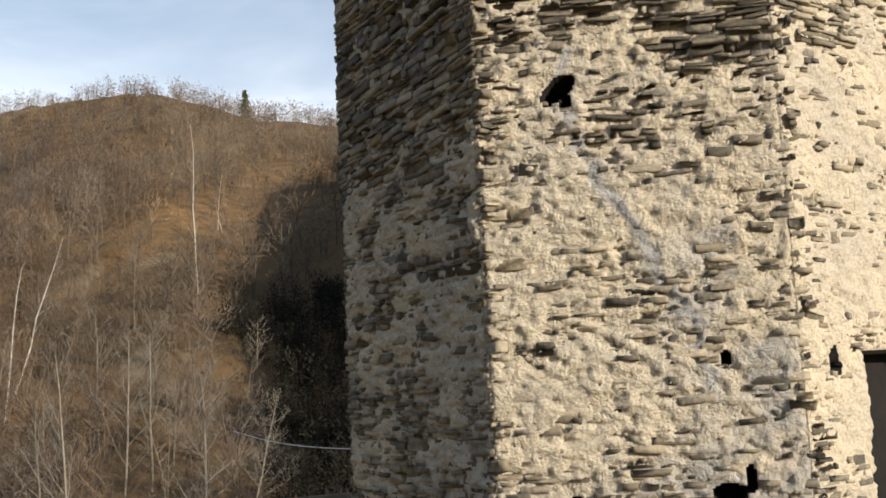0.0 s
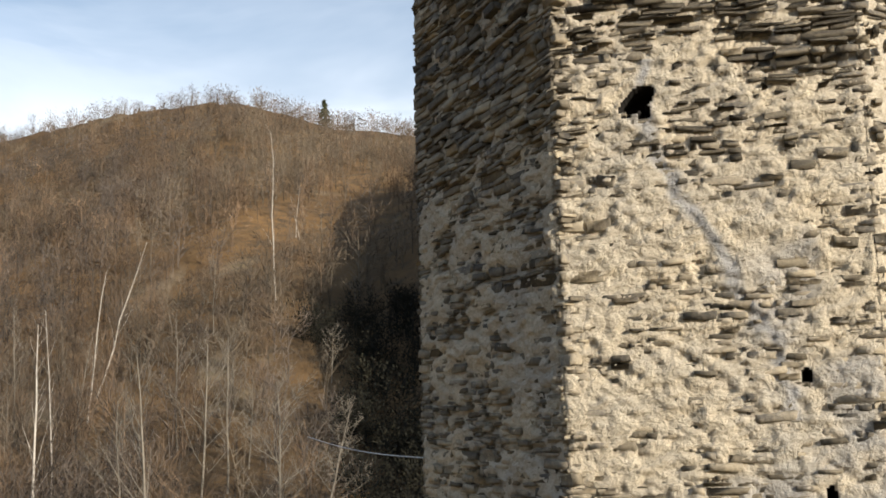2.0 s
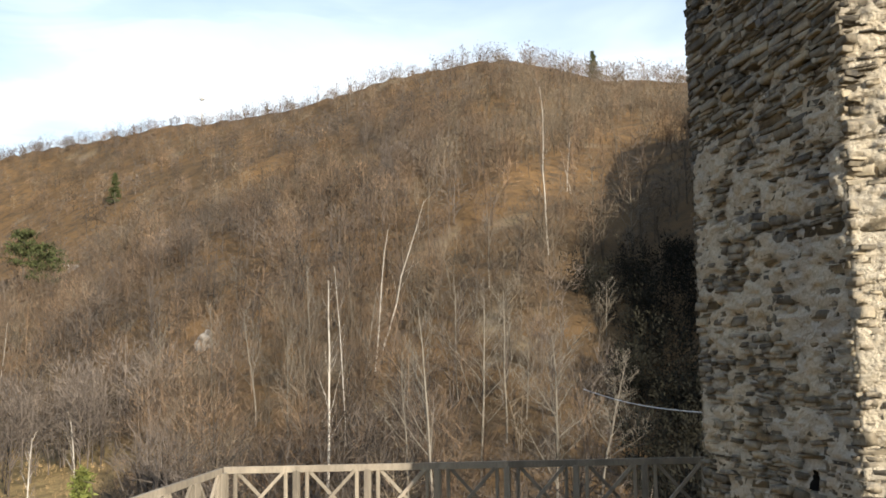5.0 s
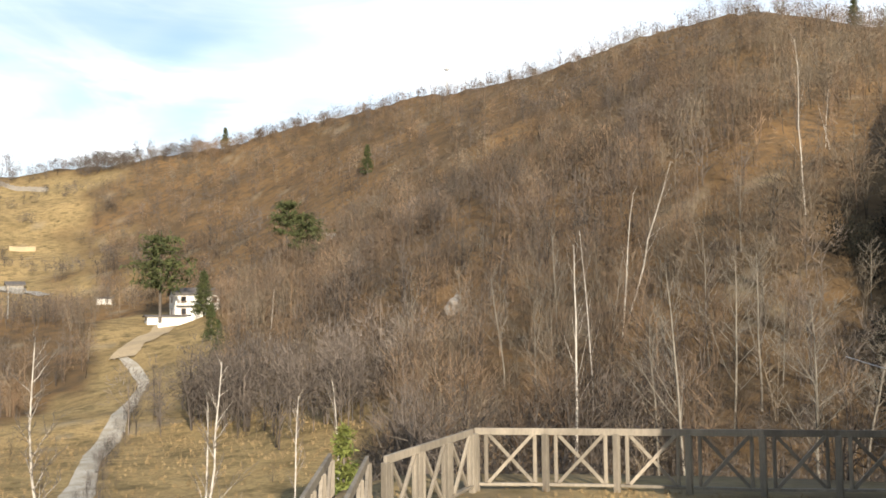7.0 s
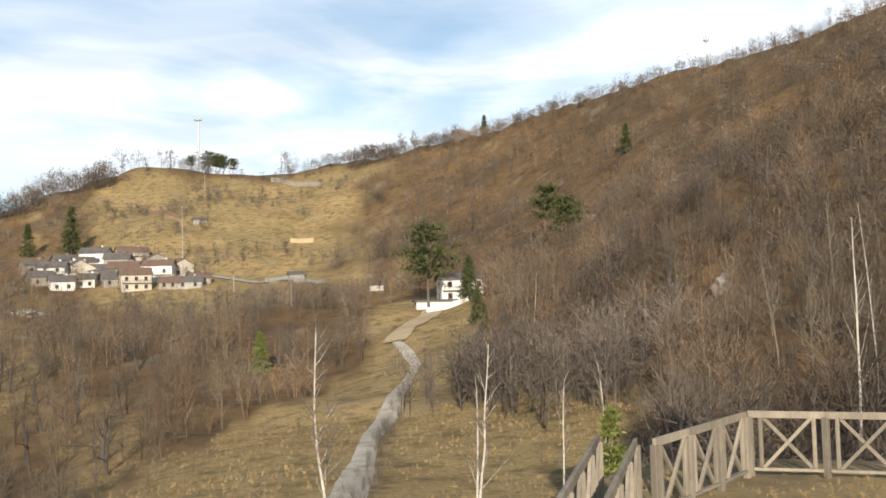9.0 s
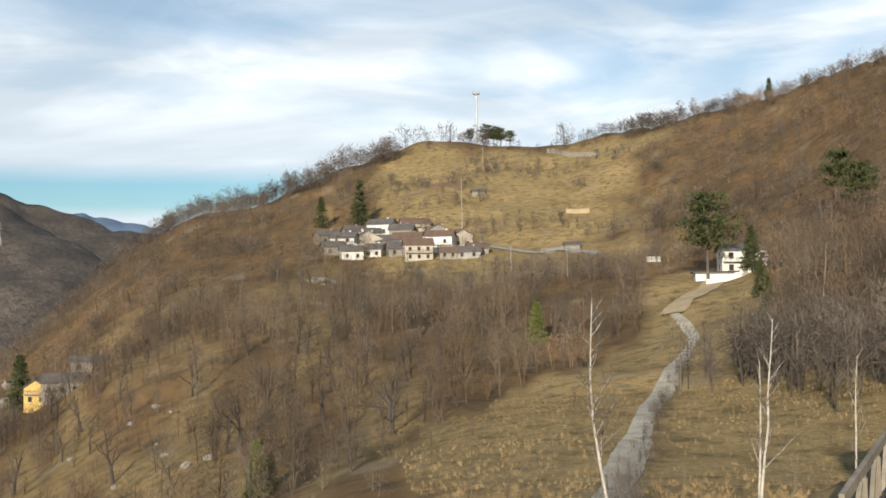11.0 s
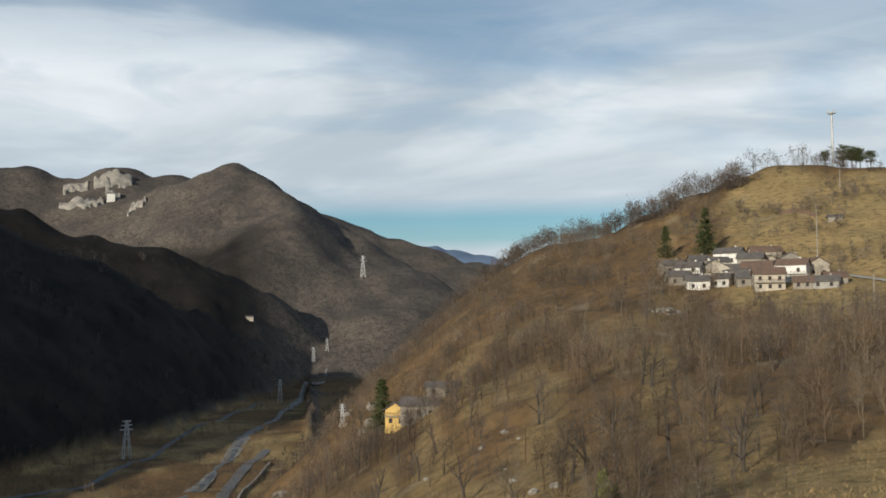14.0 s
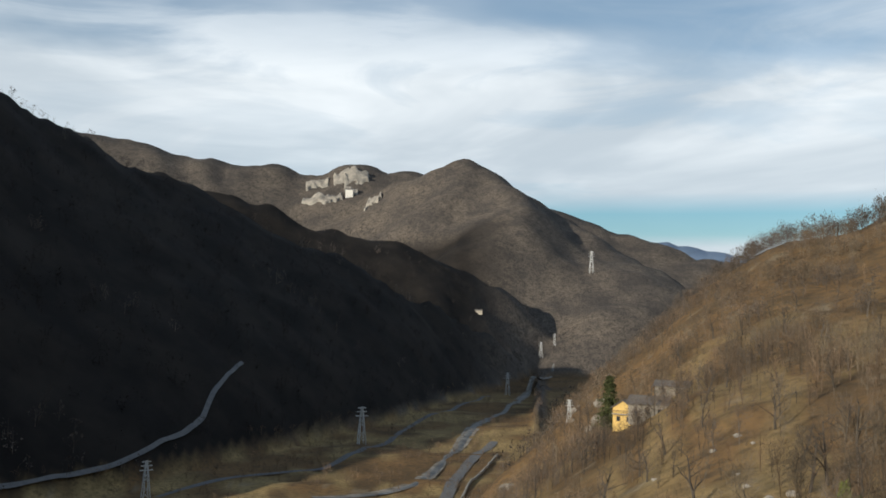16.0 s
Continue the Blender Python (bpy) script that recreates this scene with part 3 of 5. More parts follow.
# ---- the timber fence ----
def fence(points, top, label, pitch=1.27, foot=None, extra=True):
    """A fence along points (bearing, distance): posts, rails, studs and crossed braces."""
    th = thing("timber_fence", label, "fence", group="fences of the terrace")
    rng = random.Random(len(points) * 7 + int(points[0][0]))
    for (a0, r0, t0), (a1, r1, t1) in zip(points, points[1:]):
        p, q = Vector((*xy(a0, r0), t0)), Vector((*xy(a1, r1), t1))
        n = max(1, round((q - p).length / pitch))
        pts = [p.lerp(q, i / n) for i in range(n + 1)]
        for i, c in enumerate(pts):
            if i == n and a1 != points[-1][0]:
                continue
            g = min(gz(c.x, c.y), c.z - 0.6)
            j = rng.uniform(-0.012, 0.012)
            part("post", bm_beam((c.x, c.y, g - 0.15), (c.x + j, c.y - j, c.z + 0.01), 0.105, 0.105, 0.008), TIMBER, th)
        way = (q - p).normalized()
        for i in range(n):
            u, v = pts[i], pts[i + 1]
            gu, gv = min(gz(u.x, u.y), u.z - 0.6), min(gz(v.x, v.y), v.z - 0.6)
            part("top_rail", bm_beam(u + Vector((0, 0, 0.045)) - way * 0.02, v + Vector((0, 0, 0.045)) + way * 0.02, 0.055, 0.12, 0.006), TIMBER, th)
            lo_u, lo_v = Vector((u.x, u.y, gu + 0.12)), Vector((v.x, v.y, gv + 0.12))
            part("bottom_rail", bm_beam(lo_u + way * 0.055, lo_v - way * 0.055, 0.09, 0.05, 0.005), TIMBER, th)
            for f in (0.15, 0.85):
                a, b = lo_u.lerp(lo_v, f), u.lerp(v, f)
                part("stud", bm_beam(a + Vector((0, 0, 0.03)), b + Vector((0, 0, 0.0)), 0.055, 0.055, 0.005), TIMBER, th)
            a, b = lo_u.lerp(lo_v, 0.18), lo_u.lerp(lo_v, 0.82)
            c, d = u.lerp(v, 0.18), u.lerp(v, 0.82)
            side = Vector((way.y, -way.x, 0)) * 0.028
            part("brace", bm_beam(a + side + Vector((0, 0, 0.03)), d + side, 0.05, 0.06, 0.004), TIMBER, th)
            part("brace", bm_beam(b - side + Vector((0, 0, 0.03)), c - side, 0.05, 0.06, 0.004), TIMBER, th)
    return th


fence([(30.9, 18.8, -1.97), (5.0, 19.6, -1.97)], -1.97, "weathered timber fence with crossed braces along the terrace edge")
fence([(31.1, 18.62, -1.97), (35.8, 15.0, -1.97)], -1.97, "weathered timber fence with crossed braces at the terrace corner", 1.35)
fence([(36.8, 15.0, -1.97), (38.6, 10.3, -2.0)], -1.97, "grey timber fence with crossed braces beside the steps", 1.4)
fence([(38.8, 15.4, -1.97), (41.4, 10.0, -2.0)], -1.97, "grey timber handrail fence on the outer side of the steps", 1.4)


# ---- woods ----
def sticks(base, tip, w, rng):
    """Thin flat-sided slivers from base to tip (arrays), each one triangle."""
    d = tip - base
    side = np.cross(d, rng.normal(size=d.shape))
    side /= np.linalg.norm(side, axis=1)[:, None] + 1e-9
    a, b = base + side * w[:, None] / 2, base - side * w[:, None] / 2
    v = np.stack([a, b, tip], 1).reshape(-1, 3)
    return v, np.arange(len(v)).reshape(-1, 3)


def tube(pts, rad, sides=5):
    pts, rad = np.asarray(pts, float), np.asarray(rad, float)
    d = np.gradient(pts, axis=0)
    d /= np.linalg.norm(d, axis=1)[:, None] + 1e-9
    ref = np.array([1.0, 0.13, 0.07])
    s = np.cross(d, ref)
    s /= np.linalg.norm(s, axis=1)[:, None] + 1e-9
    t = np.cross(d, s)
    a = np.arange(sides) * 2 * math.pi / sides
    v = pts[:, None] + rad[:, None, None] * (np.cos(a)[None, :, None] * s[:, None] + np.sin(a)[None, :, None] * t[:, None])
    n = len(pts)
    i, j = np.meshgrid(np.arange(n - 1), np.arange(sides), indexing="ij")
    j2 = (j + 1) % sides
    q = np.stack([i * sides + j, i * sides + j2, (i + 1) * sides + j2, (i + 1) * sides + j], -1).reshape(-1, 4)
    f = np.concatenate([q[:, [0, 1, 2]], q[:, [0, 2, 3]]])
    return v.reshape(-1, 3), f


def join(pieces):
    vs, fs, c = [], [], 0
    for v, f in pieces:
        vs.append(v)
        fs.append(f + c)
        c += len(v)
    return np.vstack(vs), np.vstack(fs)


def wood_template(seed, limbs, twigs, tw, wide=0.30, long=1.0, foot=0.16, stems=1):
    """A leafless tree of height 1: stems, limbs that end in clumps, and slivers for the twigs of each clump."""
    rng = np.random.default_rng(seed)
    pieces = []
    mid, size = np.array([0, 0, (1 + foot) / 2]), np.array([wide, wide, (1 - foot) / 2]) * rng.uniform(0.88, 1.12, 3)
    axes = []
    for n in range(stems):
        lean = rng.normal(0, 0.035 if stems == 1 else 0.10, 2)
        axes.append(lean)
        stem = np.array([[lean[0] * 0.05, lean[1] * 0.05, -0.06], [lean[0] * 0.3, lean[1] * 0.3, 0.35], [lean[0], lean[1], 0.88]])
        pieces.append(tube(stem, np.array([0.011, 0.008, 0.002]) / stems ** 0.5, 3))
    d = rng.normal(size=(limbs, 3))
    d /= np.linalg.norm(d, axis=1)[:, None]
    clump = mid + d * rng.uniform(0.35, 1.0, (limbs, 1)) ** 0.6 * size * 0.82
    pick = rng.integers(0, stems, limbs)
    f = np.clip(clump[:, 2] - rng.uniform(0.12, 0.34, limbs), 0.04, 0.8)
    base = np.stack([np.array(axes)[pick, 0] * f, np.array(axes)[pick, 1] * f, f], 1)
    pieces.append(sticks(base, clump, np.full(limbs, 0.010), rng))
    k = rng.integers(0, limbs, twigs)
    q = rng.normal(size=(twigs, 3))
    b = clump[k] + q * 0.055 * size / 0.3
    out = b - mid
    out /= np.linalg.norm(out, axis=1)[:, None] + 1e-6
    way = (out * 0.05 + rng.normal(size=(twigs, 3)) * 0.035) * long
    way[:, 2] += 0.022 * long
    pieces.append(sticks(b, b + way, tw * rng.uniform(0.6, 1.4, twigs), rng))
    return join(pieces)


def scatter(name, label, seed, templates, spots, heights, mat, category="woods"):
    """Many trees as one mesh."""
    rng = np.random.default_rng(seed)
    X, Y = spots
    Z = land(X, Y)
    pick = rng.integers(0, len(templates), len(X))
    lightness = np.clip(rng.normal(0.92, 0.24, len(X)) + 0.22 * fbm(X / 30, Y / 30, 45), 0.4, 1.6)
    vs, fs, tones, c = [], [], [], 0
    for i, (v, f) in enumerate(templates):
        k = np.where(pick == i)[0]
        if not len(k):
            continue
        a = rng.uniform(0, 2 * math.pi, len(k))
        h, wd = heights[k], heights[k] * rng.uniform(0.8, 1.25, len(k))
        ca, sa = np.cos(a) * wd, np.sin(a) * wd
        px = X[k][:, None] + ca[:, None] * v[None, :, 0] - sa[:, None] * v[None, :, 1]
        py = Y[k][:, None] + sa[:, None] * v[None, :, 0] + ca[:, None] * v[None, :, 1]
        pz = Z[k][:, None] + h[:, None] * v[None, :, 2]
        vs.append(np.stack([px, py, pz], -1).reshape(-1, 3))
        fs.append((f[None] + (np.arange(len(k)) * len(v))[:, None, None]).reshape(-1, 3) + c)
        tones.append(np.repeat(lightness[k], len(v)))
        c += len(k) * len(v)
    me = mesh_np(name, np.vstack(vs), np.vstack(fs), mat)
    tones = np.concatenate(tones)
    attr = me.color_attributes.new("tone", "FLOAT_COLOR", "POINT")
    attr.data.foreach_set("color", np.stack([tones, tones, tones, np.ones(len(tones))], -1).astype(np.float32).ravel())
    return tagged(new(name, me), label, category, kind="stuff")


def spots(seed, n, az0, az1, r0, r1, keep):
    """n tries spread evenly over a sector; keep(az, r, x, y, u) says which stay."""
    rng = np.random.default_rng(seed)
    az = rng.uniform(az0, az1, n)
    r = np.sqrt(rng.uniform(r0 ** 2, r1 ** 2, n))
    x, y = -r * np.sin(np.radians(az)), r * np.cos(np.radians(az))
    k = keep(az, r, x, y, rng.uniform(0, 1, n))
    return x[k], y[k]


NEAR = [wood_template(600 + i, 30, 300, 0.0046, 0.30, 1.5, 0.12, 1 + i % 3) for i in range(8)]
CREST = [wood_template(500 + i, 18, 190, 0.027, 0.36, 1.0, 0.04 + 0.05 * (i % 3)) for i in range(7)]
FINE = [wood_template(100 + i, 18, 165, 0.0078, 0.31, 1.2, 0.08, 1 + i % 2) for i in range(9)]
MID = [wood_template(200 + i, 13, 92, 0.024, 0.36, 0.95, 0.04) for i in range(9)]
COARSE = [wood_template(300 + i, 7, 36, 0.046, 0.36, 1.0, 0.05) for i in range(6)]
BUSH = [wood_template(400 + i, 20, 90, 0.009, 0.5, 1.8, 0.0, 3) for i in range(4)]
LEAFY = [wood_template(700 + i, 22, 420, 0.026, 0.42, 0.7, 0.0, 2) for i in range(4)]


def wood_heights(n, seed, lo, hi):
    return np.random.default_rng(seed).uniform(lo, hi, n)


def open_ground(az, r):
    """Meadow, and the clearing of the house with its drive."""
    clear = (az > 45.0) & (az < 50.8) & (r > 130) & (r < 262)
    yard = (np.abs(az - 82.4) < 1.6) & (r > 240) & (r < 420)
    return (meadow(az, r) > 0.4) | clear | yard


def two_woods(name, label, seed, templates, at, lo, hi):
    """Grey, russet and tan groves side by side."""
    n = fbm(at[0] / 45, at[1] / 45, 5) + 0.5 * np.random.default_rng(seed).normal(size=len(at[0]))
    for k, mat, tone in ((n > 0.25, WOODS_GREY, "grey"), ((n <= 0.25) & (n > -0.4), WOODS_RUSSET, "russet"), (n <= -0.4, WOODS_TAN, "tan")):
        q = (at[0][k], at[1][k])
        scatter(name, label.replace("TONE", tone), seed, templates, q, wood_heights(len(q[0]), seed + 1, lo, hi), mat)


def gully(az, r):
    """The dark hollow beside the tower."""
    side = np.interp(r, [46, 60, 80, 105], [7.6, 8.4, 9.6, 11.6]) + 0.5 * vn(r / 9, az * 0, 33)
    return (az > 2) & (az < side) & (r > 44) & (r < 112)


def patchy(x, y, size, seed):
    return vn(x / size, y / size, seed) + 0.5 * vn(x / size * 3, y / size * 3, seed + 1)


two_woods("thicket", "leafless TONE thicket of thin trees below the terrace", 9, NEAR,
          spots(1, 1000, 1, 50, 62, 125, lambda az, r, x, y, u: (~open_ground(az, r)) & (~gully(az, r)) & (u < 0.55 + 0.5 * patchy(x, y, 20, 5))), 3.5, 9)
two_woods("hillside_trees", "leafless TONE trees covering the near hillside", 11, FINE,
          spots(10, 4300, 1, 50, 125, 260, lambda az, r, x, y, u: (~open_ground(az, r)) & (~gully(az, r)) & (u < 0.52 + 0.5 * patchy(x, y, 30, 5))), 3.5, 9.5)
two_woods("upper_woods", "leafless TONE woods on the upper hill", 13, MID,
          spots(2, 7600, -2, 56, 250, 600, lambda az, r, x, y, u: (r < at_bearing(TOP_R, az) + 8) & (~open_ground(az, r)) & (u < 0.62 + 0.5 * patchy(x, y, 40, 6) + 0.5 * (r > at_bearing(TOP_R, az) - 45))), 3.5, 8)
two_woods("spur_woods", "leafless TONE trees scattered over the grassy spur below the hamlet", 35, FINE,
          spots(13, 2700, 50, 92, 190, 330, lambda az, r, x, y, u: (r < at_bearing(TOP_R, az) + 15) & (~open_ground(az, r) | ((az > 65) & (r < 400) & (u < 0.3))) & (u < 0.5 + 0.7 * patchy(x, y, 26, 7))), 3.5, 9)
two_woods("spur_woods", "leafless TONE trees scattered over the grassy spur", 15, MID,
          spots(3, 8000, 50, 92, 330, 690, lambda az, r, x, y, u: (r < at_bearing(TOP_R, az) + 15) & (~open_ground(az, r) | ((az > 65) & (r < 400) & (u < 0.3))) & (u < 0.5 + 0.7 * patchy(x, y, 26, 7))), 3.5, 9)
two_woods("slope_thicket", "leafless TONE trees on the near slope", 29, NEAR,
          spots(12, 700, 50, 92, 85, 190, lambda az, r, x, y, u: (~open_ground(az, r) | ((az > 64) & (u < 0.4))) & (u < 0.5 + 0.6 * patchy(x, y, 30, 7))), 3, 8)
# thicket added to make the shadow in the gully darker
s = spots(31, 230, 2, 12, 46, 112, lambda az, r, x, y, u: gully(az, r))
scatter("evergreen_thicket", "near-black leafy thicket added to deepen the shade in the gully", 33, LEAFY, s, wood_heights(len(s[0]), 34, 2, 5), GULLY_SHADE, "thicket")
s = spots(4, 17000, 0, 82, 300, 680, lambda az, r, x, y, u: (np.abs(r + 12 - at_bearing(TOP_R, az)) < 13) & (u < np.where((az > 52) & (az < 64), 0.2, 0.9)))
high = np.interp(np.degrees(np.arctan2(-s[0], s[1])), [0, 25, 35, 45, 52, 64, 76, 82], [3.0, 3.0, 4.0, 7.5, 10.5, 13, 12, 8])
tall = high * wood_heights(len(s[0]), 24, 0.45, 1.1)
for k, mat, lab in ((high < 8, WOODS_RUSSET, "low russet trees along the wooded hill crest"), (high >= 8, WOODS_GREY, "leafless grey trees standing along the hill crest")):
    scatter("crest_trees", lab, 17, CREST, (s[0][k], s[1][k]), tall[k], mat, "trees")
s = spots(9, 1500, 50, 70, 260, 610, lambda az, r, x, y, u: (meadow(az, r) > 0.4) & (vn(x / 22, y / 22, 71) > 0.22) & (u < 0.85))
scatter("meadow_shrubs", "small leafless shrubs dotted over the meadow", 19, CREST, s, wood_heights(len(s[0]), 29, 1.5, 7.5), WOODS_GREY, "shrubs")
s = spots(5, 2700, 36, 92, 45, 330, lambda az, r, x, y, u: (u < 0.12 + 0.5 * (vn(x / 25, y / 25, 8) > 0.2)) & ~((az > 45.0) & (az < 53.5) & (r > 60) & (r < 262)))
scatter("scrub", "low leafless scrub and brambles on the slope", 21, BUSH, s, wood_heights(len(s[0]), 25, 0.8, 3.2), WOODS_TAN, "scrub")
s = spots(6, 700, 8.6, 37, 24, 90, lambda az, r, x, y, u: r > at_bearing(KNOLL, az) + 4)
scatter("bank_scrub", "thin leafless saplings below the terrace", 23, BUSH, s, wood_heights(len(s[0]), 26, 1.0, 3.4), WOODS_GREY, "scrub")
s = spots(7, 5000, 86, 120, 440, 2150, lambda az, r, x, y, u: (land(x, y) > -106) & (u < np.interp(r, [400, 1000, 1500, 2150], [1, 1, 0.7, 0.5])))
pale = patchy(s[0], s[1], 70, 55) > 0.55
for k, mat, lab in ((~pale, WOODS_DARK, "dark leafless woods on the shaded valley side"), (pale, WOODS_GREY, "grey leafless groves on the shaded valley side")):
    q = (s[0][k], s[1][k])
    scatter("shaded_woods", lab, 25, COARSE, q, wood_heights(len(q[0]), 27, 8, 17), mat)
s = spots(8, 6500, 86, 116, 480, 1900, lambda az, r, x, y, u: (land(x, y) < -96) & (patchy(x, y, 50, 9) > -0.25))
scatter("valley_trees", "leafless trees along the valley floor", 27, COARSE, s, wood_heights(len(s[0]), 28, 3, 10), WOODS_RUSSET)


# ---- roads and river ----
def on_slope(az, el, lo, hi):
    """The distance at which the ground, seen from the mound, rises to an elevation."""
    r = np.linspace(lo, hi, 900)
    x, y = -r * math.sin(radians(az)), r * math.cos(radians(az))
    k = np.where(np.degrees(np.arctan2(land(x, y), r)) >= el)[0]
    return float(r[k[0]]) if len(k) else hi


def smooth_line(pts, n):
    """A rounded line through points."""
    p = np.asarray(pts, float)
    s = np.concatenate([[0], np.cumsum(np.linalg.norm(np.diff(p, axis=0), axis=1))])
    t = np.linspace(0, s[-1], n)
    q = np.stack([np.interp(t, s, p[:, i]) for i in range(2)], 1)
    k = max(3, n // (2 * len(p)))
    ker = np.hanning(k + 2)[1:-1]
    pad = np.vstack([np.repeat(q[:1], k, 0), q, np.repeat(q[-1:], k, 0)])
    q = np.stack([np.convolve(pad[:, i], ker / ker.sum(), "same") for i in range(2)], 1)[k:-k]
    return q


def ribbon(name, label, category, pts, width, mat, lift=0.12, n=160, cross=5, wobble=0.15):
    q = smooth_line([xy(a, r) for a, r in pts], n)
    d = np.gradient(q, axis=0)
    d /= np.linalg.norm(d, axis=1)[:, None]
    side = np.stack([-d[:, 1], d[:, 0]], 1)
    w = width * (1 + wobble * (vn(np.arange(n) * 0.06, np.zeros(n), 17) + 0.25 * vn(np.arange(n) * 0.5, np.zeros(n), 18)))
    u = np.linspace(-0.5, 0.5, cross)
    P = q[:, None] + side[:, None] * (w[:, None] * u[None])[..., None]
    Z = land(P[..., 0], P[..., 1])
    Z = np.maximum(Z, Z[:, cross // 2][:, None] - 0.2) + lift * (1 - (2 * u[None]) ** 2 * 0.4)
    ker = np.hanning(13)[1:-1] / np.hanning(13).sum()
    pad = np.vstack([np.repeat(Z[:1], 5, 0), Z, np.repeat(Z[-1:], 5, 0)])
    Z = np.stack([np.convolve(pad[:, k], ker, "valid") for k in range(cross)], 1)
    v = np.concatenate([P, Z[..., None]], -1)
    i, j = np.meshgrid(np.arange(n - 1), np.arange(cross - 1), indexing="ij")
    f = np.stack([i * cross + j, (i + 1) * cross + j, (i + 1) * cross + j + 1, i * cross + j + 1], -1).reshape(-1, 4)
    me = mesh_np(name, v.reshape(-1, 3), f[:, ::-1], mat, True)
    return tagged(new(name, me), label, category, kind="structure")


ribbon("road", "pale gravel track climbing the meadow", "track", [(53.9, 36), (53.3, 46), (52.9, 58), (52.4, 70), (51.0, 108), (49.3, 150), (48.5, 168), (48.9, 188), (49.9, 208)], 2.1, GRAVEL, 0.12, 260, 7, 0.3)
ribbon("road", "sandy dirt drive up to the house", "track", [(49.7, 200), (49.0, 212), (47.9, 228), (47.2, 244), (46.5, 250)], 4.6, DIRT, 0.3)
ribbon("road", "narrow lane below the hamlet", "road", [(53.4, 338), (54.6, 352), (56.0, 370), (58.5, 385), (60.0, 392)], 3.6, CONCRETE, 0.5)
FLOOR = 112.0


def flat_r(el):
    return FLOOR / math.tan(radians(-el))


def floor_line(*pts):
    return [(a, flat_r(e)) for a, e in pts]


ribbon("road", "asphalt valley road beside the river", "road", floor_line((108.35, -9.49), (104.6, -8.86), (99.5, -8.4), (95.9, -6.66), (94.4, -5.74), (92.9, -5.2), (90.5, -4.3)), 6, ASPHALT, 0.5, 200)
ribbon("pavement", "pale shingle banks of the river", "shingle", floor_line((100.5, -9.9), (98, -9.8), (94.3, -9.2), (92.5, -7.36), (91.1, -5.8), (90, -5.3), (88.7, -4.3), (87, -3.2)), 9, SHINGLE, 0.3, 200, 7, 0.6)
ribbon("water", "shallow grey river between shingle banks", "river", floor_line((100.5, -9.95), (98, -9.85), (94.3, -9.25), (92.5, -7.38), (91.1, -5.82), (90, -5.32), (88.7, -4.32), (87, -3.2)), 5, WATER, 0.6, 200, 5, 0.3)
ribbon("road", "grey road along the foot of the spur", "road", floor_line((93.1, -10.2), (92.08, -8.44), (91.04, -7.28), (90.2, -6.7)), 8, ASPHALT, 0.5, 80, 5, 0.05)
ribbon("road", "pale forest road climbing the shaded valley side", "road",
       [(a, on_slope(a, e, 380, 1700)) for a, e in ((118, -9.3), (115.7, -9.0), (113.6, -8.75), (110.4, -8.16), (109, -7.56), (107, -6.64), (105.9, -5.77), (105.7, -5.2), (105.2, -4.15), (103.9, -2.79))], 3.6, ASPHALT, 2.0, 220)


# ---- grass and scrub along the track ----
def tuft(seed, blades):
    rng = np.random.default_rng(seed)
    b = np.concatenate([rng.normal(0, 0.16, (blades, 2)), np.full((blades, 1), -0.05)], 1)
    d = np.concatenate([rng.normal(0, 0.28, (blades, 2)), rng.uniform(0.5, 1.0, (blades, 1))], 1)
    return sticks(b, b + d, np.full(blades, 0.05), rng)


TUFT = [tuft(800 + i, 13) for i in range(6)]
s = spots(40, 15000, 37, 66, 24, 130, lambda az, r, x, y, u: (meadow(az, r) > 0.4) & (u < 0.42 + 0.3 * patchy(x, y, 14, 12) + np.clip((70 - r) / 60, 0, 0.4)) & (np.abs(az - np.interp(r, [36, 58, 108, 150, 168, 188], [53.9, 52.9, 51.0, 49.3, 48.5, 48.9])) * r > 65))
scatter("dry_grass", "tussocks of dry straw-coloured grass on the meadow", 41, TUFT, s, wood_heights(len(s[0]), 42, 0.15, 0.5), DRY_GRASS, "grass")
at = np.random.default_rng(43)
q = smooth_line([xy(a, r) for a, r in ((52.6, 36), (52.2, 46), (51.95, 58), (51.6, 70), (50.4, 108), (48.85, 150), (48.15, 166))], 300) + at.normal(0, 0.7, (300, 2))
scatter("verge_scrub", "dark bramble scrub in the ditch beside the track", 44, BUSH, (q[:, 0], q[:, 1]), wood_heights(300, 45, 0.5, 1.6), WOODS_GREY, "scrub")
edge = smooth_line([xy(a, r) for a, r in ((36.5, 104), (40, 118), (44, 128), (45.2, 140))], 190) + at.normal(0, 5.5, (190, 2))
scatter("wood_edge_thicket", "grey thicket along the edge of the wood", 46, FINE, (edge[:, 0], edge[:, 1]), wood_heights(190, 47, 3, 10), WOODS_GREY, "thicket")
s = spots(48, 2200, 12, 41, 9, 19, lambda az, r, x, y, u: (r < at_bearing(KNOLL, az) - 1.2) & (u < 0.6 + 0.5 * patchy(x, y, 1.5, 49)))
scatter("terrace_grass", "short dry grass on the stony terrace", 49, TUFT, s, wood_heights(len(s[0]), 50, 0.04, 0.13), DRY_GRASS, "grass")


